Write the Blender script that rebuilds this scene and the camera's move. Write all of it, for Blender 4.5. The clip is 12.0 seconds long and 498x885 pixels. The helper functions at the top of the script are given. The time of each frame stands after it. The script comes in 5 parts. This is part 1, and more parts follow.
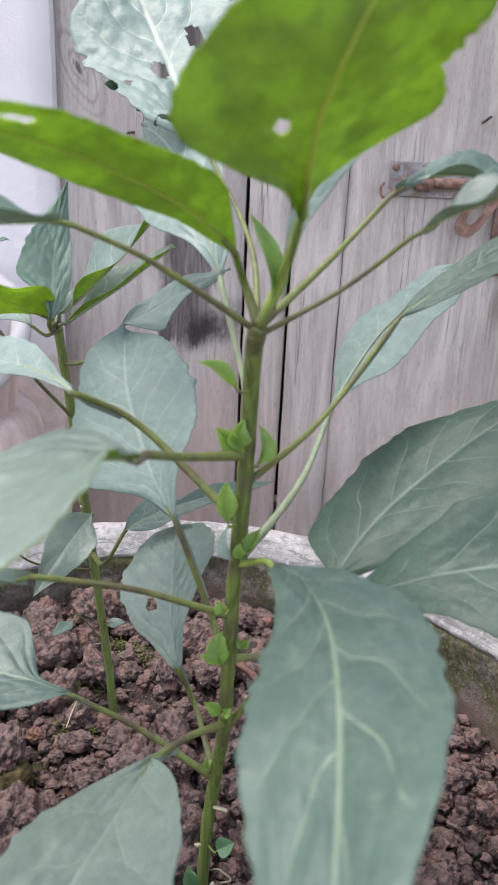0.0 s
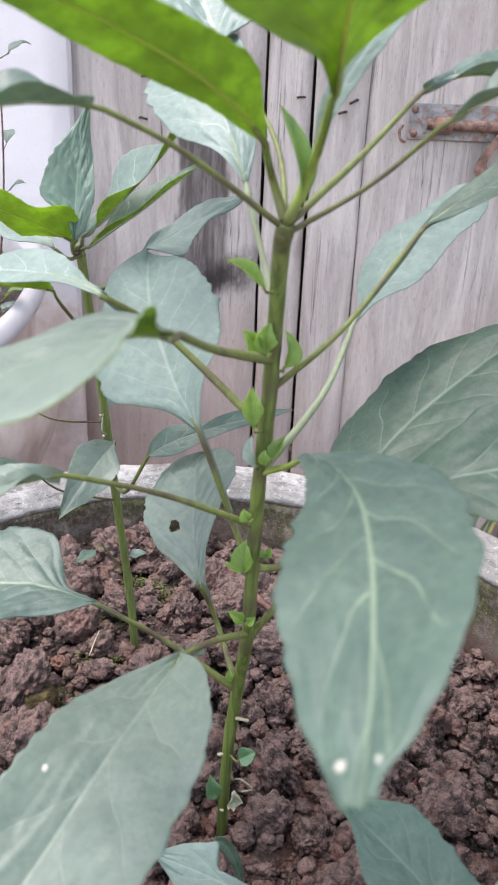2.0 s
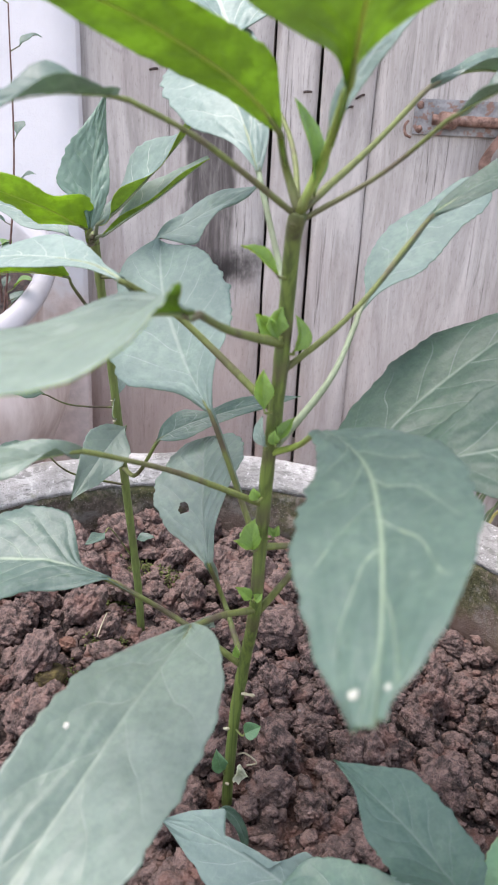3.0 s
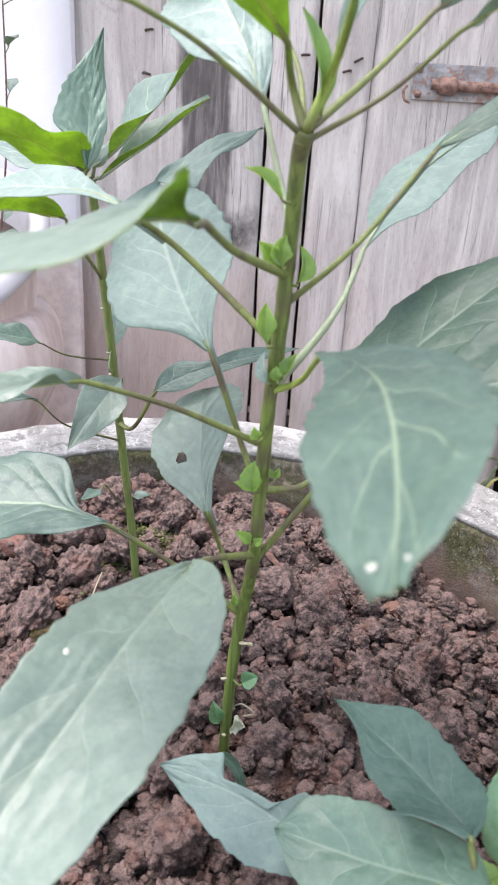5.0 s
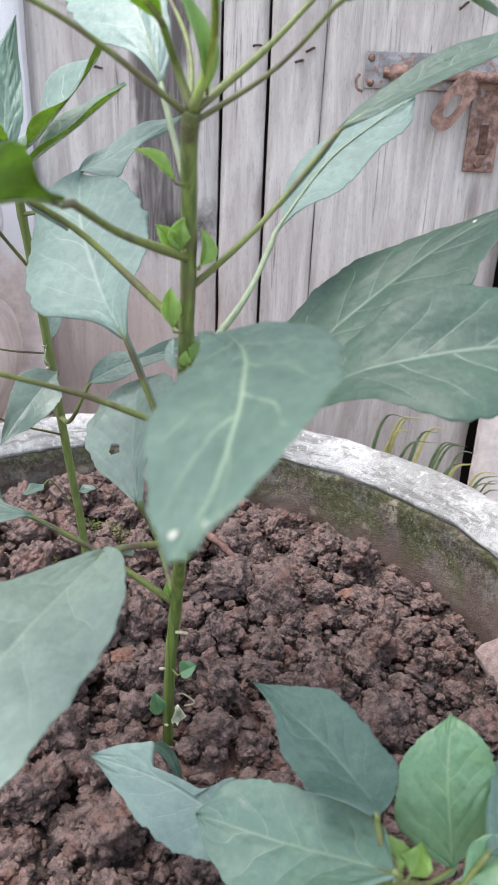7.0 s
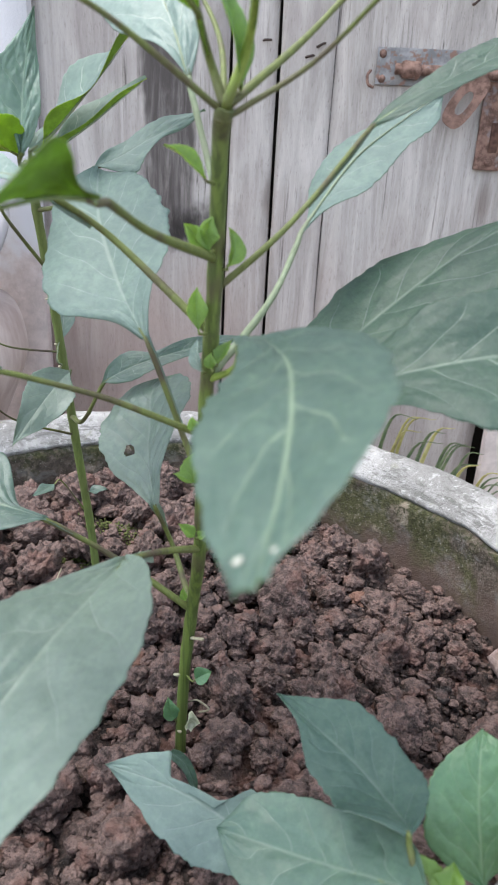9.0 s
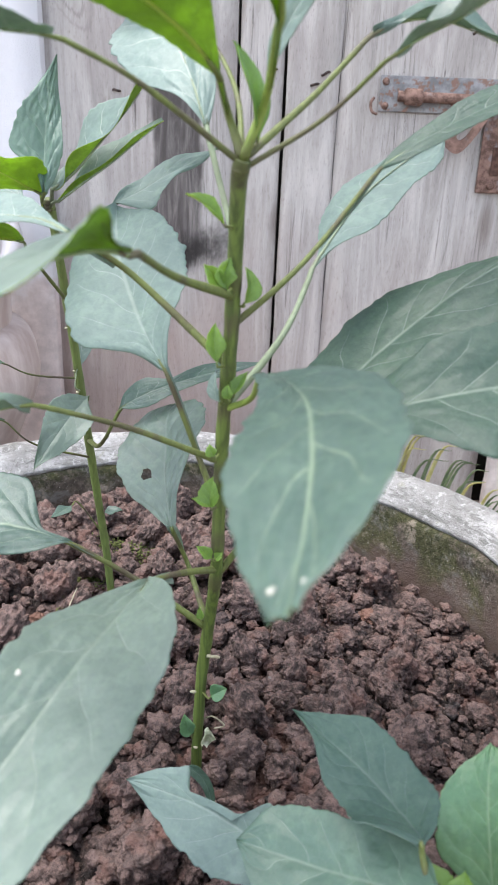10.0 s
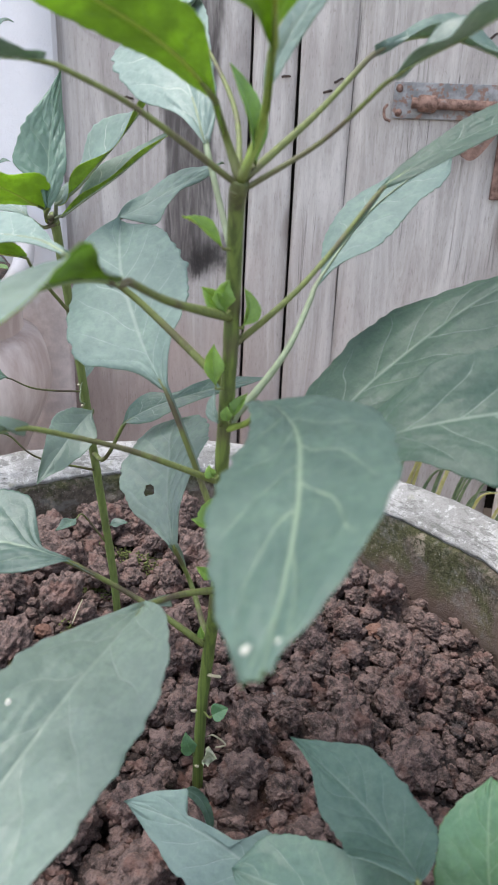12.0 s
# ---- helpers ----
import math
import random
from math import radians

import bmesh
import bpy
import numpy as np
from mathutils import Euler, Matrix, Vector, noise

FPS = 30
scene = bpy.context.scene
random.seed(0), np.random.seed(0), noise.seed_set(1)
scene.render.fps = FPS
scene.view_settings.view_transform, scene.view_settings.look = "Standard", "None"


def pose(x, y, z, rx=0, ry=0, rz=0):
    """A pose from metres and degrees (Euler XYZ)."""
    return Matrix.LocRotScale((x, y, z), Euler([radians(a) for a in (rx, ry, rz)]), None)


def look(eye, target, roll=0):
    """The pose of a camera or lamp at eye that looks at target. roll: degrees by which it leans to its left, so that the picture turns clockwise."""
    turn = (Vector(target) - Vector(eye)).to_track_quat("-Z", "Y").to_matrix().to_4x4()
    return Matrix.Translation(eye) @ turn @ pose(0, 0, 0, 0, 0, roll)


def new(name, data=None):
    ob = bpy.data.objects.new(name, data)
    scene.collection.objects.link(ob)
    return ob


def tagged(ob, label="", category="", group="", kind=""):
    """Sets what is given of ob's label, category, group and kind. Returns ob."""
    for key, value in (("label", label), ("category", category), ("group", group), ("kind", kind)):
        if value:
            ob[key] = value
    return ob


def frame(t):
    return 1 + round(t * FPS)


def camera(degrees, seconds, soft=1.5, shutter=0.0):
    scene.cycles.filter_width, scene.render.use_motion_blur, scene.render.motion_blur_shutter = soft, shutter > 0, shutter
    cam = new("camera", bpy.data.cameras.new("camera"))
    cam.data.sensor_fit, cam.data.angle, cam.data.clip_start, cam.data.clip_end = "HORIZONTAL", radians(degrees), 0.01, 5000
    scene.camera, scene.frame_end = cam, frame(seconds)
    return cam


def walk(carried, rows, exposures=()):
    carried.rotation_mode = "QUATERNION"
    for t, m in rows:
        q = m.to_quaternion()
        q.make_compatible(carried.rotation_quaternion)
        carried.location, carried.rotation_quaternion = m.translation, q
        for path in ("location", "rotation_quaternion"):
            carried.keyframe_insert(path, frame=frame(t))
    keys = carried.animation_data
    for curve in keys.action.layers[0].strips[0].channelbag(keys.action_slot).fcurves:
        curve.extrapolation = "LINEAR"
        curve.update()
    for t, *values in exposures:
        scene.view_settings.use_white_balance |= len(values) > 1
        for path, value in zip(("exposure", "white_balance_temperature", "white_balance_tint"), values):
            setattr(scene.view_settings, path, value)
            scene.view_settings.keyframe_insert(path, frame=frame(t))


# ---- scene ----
cam = camera(38.1, 12.0)
cam.data.dof.use_dof, cam.data.dof.focus_distance, cam.data.dof.aperture_fstop = True, 0.61, 23.0
PATH = [
    (0, (0.043, 0.15, 0.45), (-0.09, 2.042, -0.185), 2.7),
    (0.5, (0.039, 0.148, 0.448), (-0.144, 2.028, -0.213), 2.5),
    (1, (0.046, 0.144, 0.443), (-0.152, 2.019, -0.226), 2.8),
    (1.5, (0.041, 0.141, 0.436), (-0.128, 2.006, -0.266), 2.6),
    (2, (0.039, 0.135, 0.426), (-0.119, 1.993, -0.299), 2.5),
    (2.5, (0.034, 0.126, 0.422), (-0.12, 1.981, -0.309), 3.0),
    (3, (0.036, 0.119, 0.424), (-0.123, 1.971, -0.312), 3.0),
    (4.8, (0.037, 0.108, 0.405), (-0.112, 1.954, -0.349), 3.2),
    (5, (0.033, 0.115, 0.4), (-0.1, 1.954, -0.375), 3.6),
    (5.5, (0.03, 0.112, 0.396), (-0.105, 1.949, -0.384), 3.6),
    (6, (0.04, 0.111, 0.401), (-0.082, 1.95, -0.376), 3.4),
    (6.5, (0.06, 0.115, 0.4), (-0.037, 1.954, -0.381), 2.8),
    (7, (0.07, 0.117, 0.396), (-0.029, 1.955, -0.386), 2.4),
    (8.8, (0.056, 0.129, 0.393), (-0.037, 1.96, -0.408), 3.4),
    (9, (0.056, 0.126, 0.396), (-0.035, 1.96, -0.396), 3.0),
    (9.5, (0.044, 0.116, 0.397), (-0.06, 1.954, -0.385), 3.3),
    (10, (0.051, 0.112, 0.408), (-0.056, 1.961, -0.347), 2.5),
    (10.5, (0.077, 0.116, 0.414), (0.003, 1.969, -0.334), 2.2),
    (11, (0.095, 0.122, 0.405), (0.036, 1.967, -0.364), 1.2),
    (11.5, (0.071, 0.125, 0.411), (-0.048, 1.971, -0.348), 1.7),
    (12, (0.058, 0.121, 0.416), (-0.092, 1.968, -0.337), 2.4),
]
EXPOSURES = ((0, 1.59, 6800, 17), (1.5, 1.81, 6850, 17), (3, 1.83, 6800, 17), (5.5, 2.11, 6760, 16), (6.5, 2.09, 6680, 13), (7.5, 1.76, 6640, 11), (9.5, 1.70, 6600, 10), (10, 1.86, 6640, 12), (10.5, 1.68, 6680, 15), (11, 1.74, 6700, 15), (11.5, 1.80, 6660, 11), (12, 1.62, 6640, 11))
walk(cam, [(t, look(eye, target, roll)) for t, eye, target, roll in PATH], EXPOSURES)
SKY, SUN = 0.15, 1.3
POT_AT, POT_R, RIM_Z = (-0.050, 0.597), 0.312, 0.056
URN_AT = (-0.494, 1.05)
NAILS = ((-0.237, 0.537, 0.002), (-0.241, 0.481, -0.001), (-0.006, 0.516, 0.001), (0.056, 0.497, 0.003), (0.071, 0.511, 0.005), (0.281, 0.571, 0.008))
SCARS = (((-0.0007, 0.4905, 0.072), 0.0020), ((0.0009, 0.4947, 0.020), 0.0018), ((-0.1155, 0.632, 0.245), 0.0013), ((-0.1175, 0.625, 0.280), 0.0013), ((-0.116, 0.641, 0.225), 0.0014))
STUB = ((0.008, 0.4925, 0.1008), (0.012, 0.4895, 0.1030), (0.0163, 0.4863, 0.1054))
PETAL = (0.0092, 0.4930, 0.0325)
TENDRIL = ((0.0060, 0.5005, 0.0410), (0.0122, 0.4962, 0.0473), (0.0204, 0.493, 0.0435), (0.0137, 0.4932, 0.0399))
BLOCK_FACE = ((0.2480, 0.6555, -0.0220), (0.3117, 0.6063, 0.0811), (0.3391, 0.4836, 0.0581), (0.2754, 0.5328, -0.0450))

# ---- light ----
world = bpy.data.worlds.new("sky")
scene.world = world
world.use_nodes = True
wn = world.node_tree
sky = wn.nodes.new("ShaderNodeTexSky")
sky.sky_type = "NISHITA"
sky.sun_disc = False
sky.sun_elevation, sky.sun_rotation = radians(71), radians(264)
sky.air_density, sky.dust_density, sky.ozone_density = 1.0, 1.0, 1.0
wn.nodes["Background"].inputs["Strength"].default_value = SKY
haze = wn.nodes.new("ShaderNodeHueSaturation")
haze.inputs["Saturation"].default_value = 0.55
wn.links.new(sky.outputs["Color"], haze.inputs["Color"])
wn.links.new(haze.outputs["Color"], wn.nodes["Background"].inputs["Color"])
sun_data = bpy.data.lights.new("sun", "SUN")
sun_data.energy, sun_data.angle, sun_data.color = SUN, radians(36), (1.0, 0.97, 0.94)
sun = new("sun", sun_data)
sun.matrix_world = look((-0.9, 0.3, 2.7), (0, 0.4, 0))


# ---- materials ----
class Nodes:
    """A small wrapper that makes node wiring short."""

    def __init__(self, name):
        self.mat = bpy.data.materials.new(name)
        self.mat.use_nodes = True
        self.t = self.mat.node_tree
        self.bsdf = self.t.nodes["Principled BSDF"]
        self.out = self.t.nodes["Material Output"]

    def put(self, socket, value):
        if isinstance(value, bpy.types.NodeSocket):
            self.t.links.new(value, socket)
        elif isinstance(value, (tuple, list)) and len(value) == 3 and len(socket.default_value) == 4:
            socket.default_value = (*value, 1)
        else:
            socket.default_value = value

    def coords(self, which="Object"):
        return self.t.nodes.new("ShaderNodeTexCoord").outputs[which]

    def mapping(self, vector, scale=(1, 1, 1), loc=(0, 0, 0)):
        n = self.t.nodes.new("ShaderNodeMapping")
        self.put(n.inputs["Vector"], vector)
        n.inputs["Scale"].default_value, n.inputs["Location"].default_value = scale, loc
        return n.outputs["Vector"]

    def noise(self, vector, scale, detail=4, rough=0.55, distort=0.0):
        n = self.t.nodes.new("ShaderNodeTexNoise")
        self.put(n.inputs["Vector"], vector)
        n.inputs["Scale"].default_value, n.inputs["Detail"].default_value = scale, detail
        n.inputs["Roughness"].default_value, n.inputs["Distortion"].default_value = rough, distort
        return n.outputs["Fac"]

    def voronoi(self, vector, scale, feature="F1", out="Distance"):
        n = self.t.nodes.new("ShaderNodeTexVoronoi")
        n.feature = feature
        self.put(n.inputs["Vector"], vector)
        n.inputs["Scale"].default_value = scale
        return n.outputs[out]

    def math(self, op, a, b=0.0, c=0.0):
        n = self.t.nodes.new("ShaderNodeMath")
        n.operation = op
        for s, v in zip(n.inputs, (a, b, c)):
            self.put(s, v)
        return n.outputs[0]

    def ramp(self, fac, lo, hi, a=0.0, b=1.0):
        n = self.t.nodes.new("ShaderNodeMapRange")
        n.interpolation_type = "SMOOTHSTEP"
        for key, v in (("Value", fac), ("From Min", lo), ("From Max", hi), ("To Min", a), ("To Max", b)):
            self.put(n.inputs[key], v)
        return n.outputs["Result"]

    def mix(self, fac, a, b, kind="MIX"):
        n = self.t.nodes.new("ShaderNodeMix")
        n.data_type, n.blend_type = "RGBA", kind
        self.put(n.inputs["Factor"], fac)
        self.put(n.inputs["A"], a)
        self.put(n.inputs["B"], b)
        return n.outputs["Result"]

    def split(self, vector):
        n = self.t.nodes.new("ShaderNodeSeparateXYZ")
        self.put(n.inputs[0], vector)
        return n.outputs

    def random(self):
        return self.t.nodes.new("ShaderNodeObjectInfo").outputs["Random"]

    def island(self):
        return self.t.nodes.new("ShaderNodeNewGeometry").outputs["Random Per Island"]

    def bump(self, height, strength, distance):
        n = self.t.nodes.new("ShaderNodeBump")
        self.put(n.inputs["Height"], height)
        n.inputs["Strength"].default_value, n.inputs["Distance"].default_value = strength, distance
        self.put(self.bsdf.inputs["Normal"], n.outputs["Normal"])
        return n.outputs["Normal"]

    def finish(self, color, rough=0.6, metal=0.0, spec=0.5):
        self.put(self.bsdf.inputs["Base Color"], color)
        self.put(self.bsdf.inputs["Roughness"], rough)
        self.put(self.bsdf.inputs["Metallic"], metal)
        self.put(self.bsdf.inputs["Specular IOR Level"], spec)
        return self.mat


def leaf_material(name, dark, light, vein, glow, through_part, rough, spec, veins):
    """A leaf face: blotched green, arching side veins along the leaf's own u and v, and some light through it."""
    middle = [(a + b) / 2 for a, b in zip(dark, light)]
    dark, light = (tuple(m + 0.62 * (c - m) for m, c in zip(middle, edge)) for edge in (dark, light))
    n = Nodes(name)
    ob = n.coords("Object")
    veined = n.t.nodes.new("ShaderNodeUVMap")
    veined.uv_map = "Veins"
    s, away, _ = n.split(veined.outputs["UV"])
    line = n.math("ABSOLUTE", n.math("SUBTRACT", n.math("FRACT", s), 0.5))
    start = n.math("SUBTRACT", 0.486, n.math("MULTIPLY", n.math("SUBTRACT", 1.0, away), 0.026))
    vein_mask = n.math("MULTIPLY", n.ramp(line, start, 0.498), n.ramp(away, 0.97, 0.6))
    vein_mask = n.math("MULTIPLY", vein_mask, n.ramp(n.noise(ob, 120, 3), 0.3, 0.55, 0.25, 1.0))
    halo = n.ramp(line, 0.25, 0.5)
    bent = n.t.nodes.new("ShaderNodeVectorMath")
    bent.operation = "ADD"
    ripple = n.t.nodes.new("ShaderNodeTexNoise")
    n.put(ripple.inputs["Vector"], ob)
    ripple.inputs["Scale"].default_value = 160
    scaled = n.t.nodes.new("ShaderNodeVectorMath")
    scaled.operation = "SCALE"
    n.put(scaled.inputs[0], ripple.outputs["Color"])
    scaled.inputs["Scale"].default_value = 0.006
    n.put(bent.inputs[0], ob)
    n.put(bent.inputs[1], scaled.outputs[0])
    tert = n.ramp(n.voronoi(bent.outputs[0], 95, "DISTANCE_TO_EDGE"), 0.035, 0.0)
    tert = n.math("MULTIPLY", tert, n.ramp(n.noise(ob, 60, 2), 0.4, 0.6))
    mid = n.math("MULTIPLY", n.ramp(away, 0.045, 0.010), 0.75)
    vein_mask = n.math("MAXIMUM", vein_mask, mid)
    net = n.voronoi(bent.outputs[0], 330, "DISTANCE_TO_EDGE")
    netline = n.ramp(net, 0.12, 0.0)
    blot = n.noise(ob, 42, 5, 0.62)
    blot_small = n.noise(n.mapping(ob, (1, 1, 1), (2, 3, 4)), 170, 4, 0.65)
    fine = n.noise(ob, 520, 3)
    color = n.mix(n.ramp(blot, 0.3, 0.72), dark, light)
    color = n.mix(n.math("MULTIPLY", n.ramp(blot_small, 0.40, 0.64), 0.7), color, dark)
    color = n.mix(n.math("MULTIPLY", n.ramp(fine, 0.45, 0.7), 0.25), color, light)
    color = n.mix(n.math("MULTIPLY", n.random(), 0.3), color, light)
    color = n.mix(n.math("MULTIPLY", halo, 0.25), color, light)
    color = n.mix(n.math("MULTIPLY", tert, veins * 0.38), color, vein)
    color = n.mix(n.math("MULTIPLY", vein_mask, min(1.0, veins * 1.45)), color, vein)
    color = n.mix(n.math("MULTIPLY", netline, 0.06), color, vein)
    pucker = n.math("ADD", n.math("MULTIPLY", n.noise(ob, 60, 2), 0.45), n.math("MULTIPLY", n.noise(ob, 210, 2), 0.55))
    height = n.math("ADD", n.math("ADD", n.math("MULTIPLY", vein_mask, -0.16), n.math("MULTIPLY", tert, -0.04)), pucker)
    normal = n.bump(height, 0.75, 0.0011)
    n.finish(color, n.ramp(blot_small, 0.3, 0.7, rough - 0.02, rough + 0.05), 0.0, spec)
    tr = n.t.nodes.new("ShaderNodeBsdfTranslucent")
    patchy = n.mix(n.ramp(blot, 0.36, 0.64), tuple(q * 0.62 for q in glow), glow)
    patchy = n.mix(n.math("MULTIPLY", n.ramp(blot_small, 0.42, 0.66), 0.5), patchy, tuple(q * 0.5 for q in glow))
    n.put(tr.inputs["Color"], n.mix(n.math("MULTIPLY", vein_mask, 0.4), patchy, vein))
    n.put(tr.inputs["Normal"], normal)
    mix = n.t.nodes.new("ShaderNodeMixShader")
    mix.inputs["Fac"].default_value = through_part
    n.put(mix.inputs[1], n.bsdf.outputs[0])
    n.put(mix.inputs[2], tr.outputs[0])
    n.put(n.out.inputs["Surface"], mix.outputs[0])
    return n.mat


LEAF_UP = leaf_material("leaf_upper", (0.036, 0.079, 0.065), (0.098, 0.155, 0.133), (0.29, 0.38, 0.25), (0.35, 0.70, 0.10), 0.2, 0.48, 0.75, 0.48)
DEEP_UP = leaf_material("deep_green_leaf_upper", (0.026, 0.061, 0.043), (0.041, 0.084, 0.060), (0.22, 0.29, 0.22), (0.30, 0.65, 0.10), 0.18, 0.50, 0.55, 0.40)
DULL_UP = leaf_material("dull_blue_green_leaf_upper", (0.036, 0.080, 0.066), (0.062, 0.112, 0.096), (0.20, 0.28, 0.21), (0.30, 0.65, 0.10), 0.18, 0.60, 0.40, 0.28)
# paler base colour with the sky's sheen on the leaf painted in
SHEEN_UP = leaf_material("pale_sheen_leaf_upper", (0.108, 0.162, 0.128), (0.180, 0.238, 0.198), (0.30, 0.37, 0.27), (0.35, 0.70, 0.10), 0.2, 0.47, 0.85, 0.25)
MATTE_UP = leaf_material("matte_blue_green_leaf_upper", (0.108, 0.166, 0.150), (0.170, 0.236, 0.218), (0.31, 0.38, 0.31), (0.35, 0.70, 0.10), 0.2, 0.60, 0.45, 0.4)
GREEN_UP = leaf_material("mid_green_leaf_upper", (0.062, 0.138, 0.098), (0.112, 0.198, 0.148), (0.26, 0.35, 0.25), (0.35, 0.70, 0.10), 0.2, 0.47, 1.0, 0.45)
FRESH_UP = leaf_material("fresh_leaf_upper", (0.046, 0.132, 0.058), (0.090, 0.200, 0.100), (0.25, 0.36, 0.20), (0.40, 0.78, 0.18), 0.22, 0.45, 0.85, 0.4)
LEAF_DOWN = leaf_material("leaf_lower", (0.112, 0.175, 0.138), (0.168, 0.236, 0.192), (0.34, 0.40, 0.30), (0.45, 0.75, 0.30), 0.15, 0.5, 0.6, 0.4)
YOUNG_UP = leaf_material("young_leaf_upper", (0.10, 0.20, 0.06), (0.16, 0.28, 0.11), (0.30, 0.40, 0.2), (0.50, 0.85, 0.12), 0.35, 0.45, 0.7, 0.3)
YOUNG_DOWN = leaf_material("young_leaf_lower", (0.085, 0.155, 0.030), (0.15, 0.24, 0.06), (0.24, 0.34, 0.10), (0.72, 0.90, 0.13), 0.45, 0.5, 0.45, 0.3)
LIME_DOWN = leaf_material("lime_leaf_lower", (0.13, 0.23, 0.035), (0.20, 0.32, 0.07), (0.30, 0.42, 0.12), (0.85, 1.0, 0.14), 0.55, 0.5, 0.45, 0.3)
LIME_UP = leaf_material("lime_leaf", (0.095, 0.195, 0.034), (0.175, 0.300, 0.070), (0.36, 0.48, 0.2), (0.70, 0.95, 0.15), 0.4, 0.45, 0.6, 0.3)
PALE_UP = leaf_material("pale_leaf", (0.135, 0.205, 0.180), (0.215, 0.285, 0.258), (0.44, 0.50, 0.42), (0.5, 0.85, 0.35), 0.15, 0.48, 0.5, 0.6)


def stalk_material(name, green, dark, streak, glow=None, run=60, lo=0.1, hi=0.65, joints=()):
    n = Nodes(name)
    ob = n.coords("Object")
    grain = n.noise(n.mapping(ob, (380, 380, run)), 1.0, 3, 0.6)
    patch = n.noise(ob, 38, 3)
    c = n.mix(n.ramp(grain, 0.36, 0.66, lo, hi), green, dark)
    c = n.mix(n.math("MULTIPLY", n.ramp(patch, 0.47, 0.68), streak), c, (0.085, 0.06, 0.05))
    height = n.split(n.t.nodes.new("ShaderNodeNewGeometry").outputs["Position"])[2]
    for h in joints:
        off = n.math("ABSOLUTE", n.math("ADD", n.math("SUBTRACT", height, h), n.math("MULTIPLY", n.math("SUBTRACT", grain, 0.5), 0.016)))
        c = n.mix(n.ramp(off, 0.010, 0.001, 0, 0.55), c, (0.062, 0.042, 0.034))
    n.bump(n.math("ADD", grain, n.noise(ob, 700, 2)), 0.35, 0.0006)
    n.finish(c, 0.5, 0, 0.35)
    if glow:
        tr = n.t.nodes.new("ShaderNodeBsdfTranslucent")
        n.put(tr.inputs["Color"], glow)
        mix = n.t.nodes.new("ShaderNodeMixShader")
        mix.inputs["Fac"].default_value = 0.5
        n.put(mix.inputs[1], n.bsdf.outputs[0])
        n.put(mix.inputs[2], tr.outputs[0])
        n.put(n.out.inputs["Surface"], mix.outputs[0])
    return n.mat


STEM = stalk_material("green_stem", (0.126, 0.176, 0.040), (0.042, 0.062, 0.018), 0.22, None, 5, 0.05, 0.8, (0.168, 0.2, 0.245, 0.282, 0.33, 0.35, 0.398))
SLIM_STEM = stalk_material("slim_green_stem", (0.150, 0.205, 0.058), (0.085, 0.118, 0.032), 0.2, None, 14)
PETIOLE = stalk_material("green_petiole", (0.138, 0.172, 0.048), (0.075, 0.090, 0.028), 0.8, joints=(0.168, 0.2, 0.245, 0.282, 0.33, 0.402))
YOUNG_STALK = stalk_material("lime_petiole", (0.24, 0.33, 0.068), (0.165, 0.235, 0.05), 0.15, joints=(0.406,))
PALE_STALK = stalk_material("pale_petiole", (0.23, 0.28, 0.18), (0.15, 0.195, 0.11), 0.25)
NODE = stalk_material("brown_node", (0.105, 0.115, 0.042), (0.060, 0.052, 0.026), 0.9)
YOUNG_RIB = stalk_material("young_leaf_rib", (0.34, 0.42, 0.10), (0.26, 0.34, 0.07), 0.1, (0.85, 0.9, 0.25))
RIB = stalk_material("leaf_rib", (0.22, 0.29, 0.13), (0.17, 0.235, 0.10), 0.0)
WITHERED = stalk_material("withered", (0.36, 0.35, 0.25), (0.22, 0.19, 0.12), 0.3)


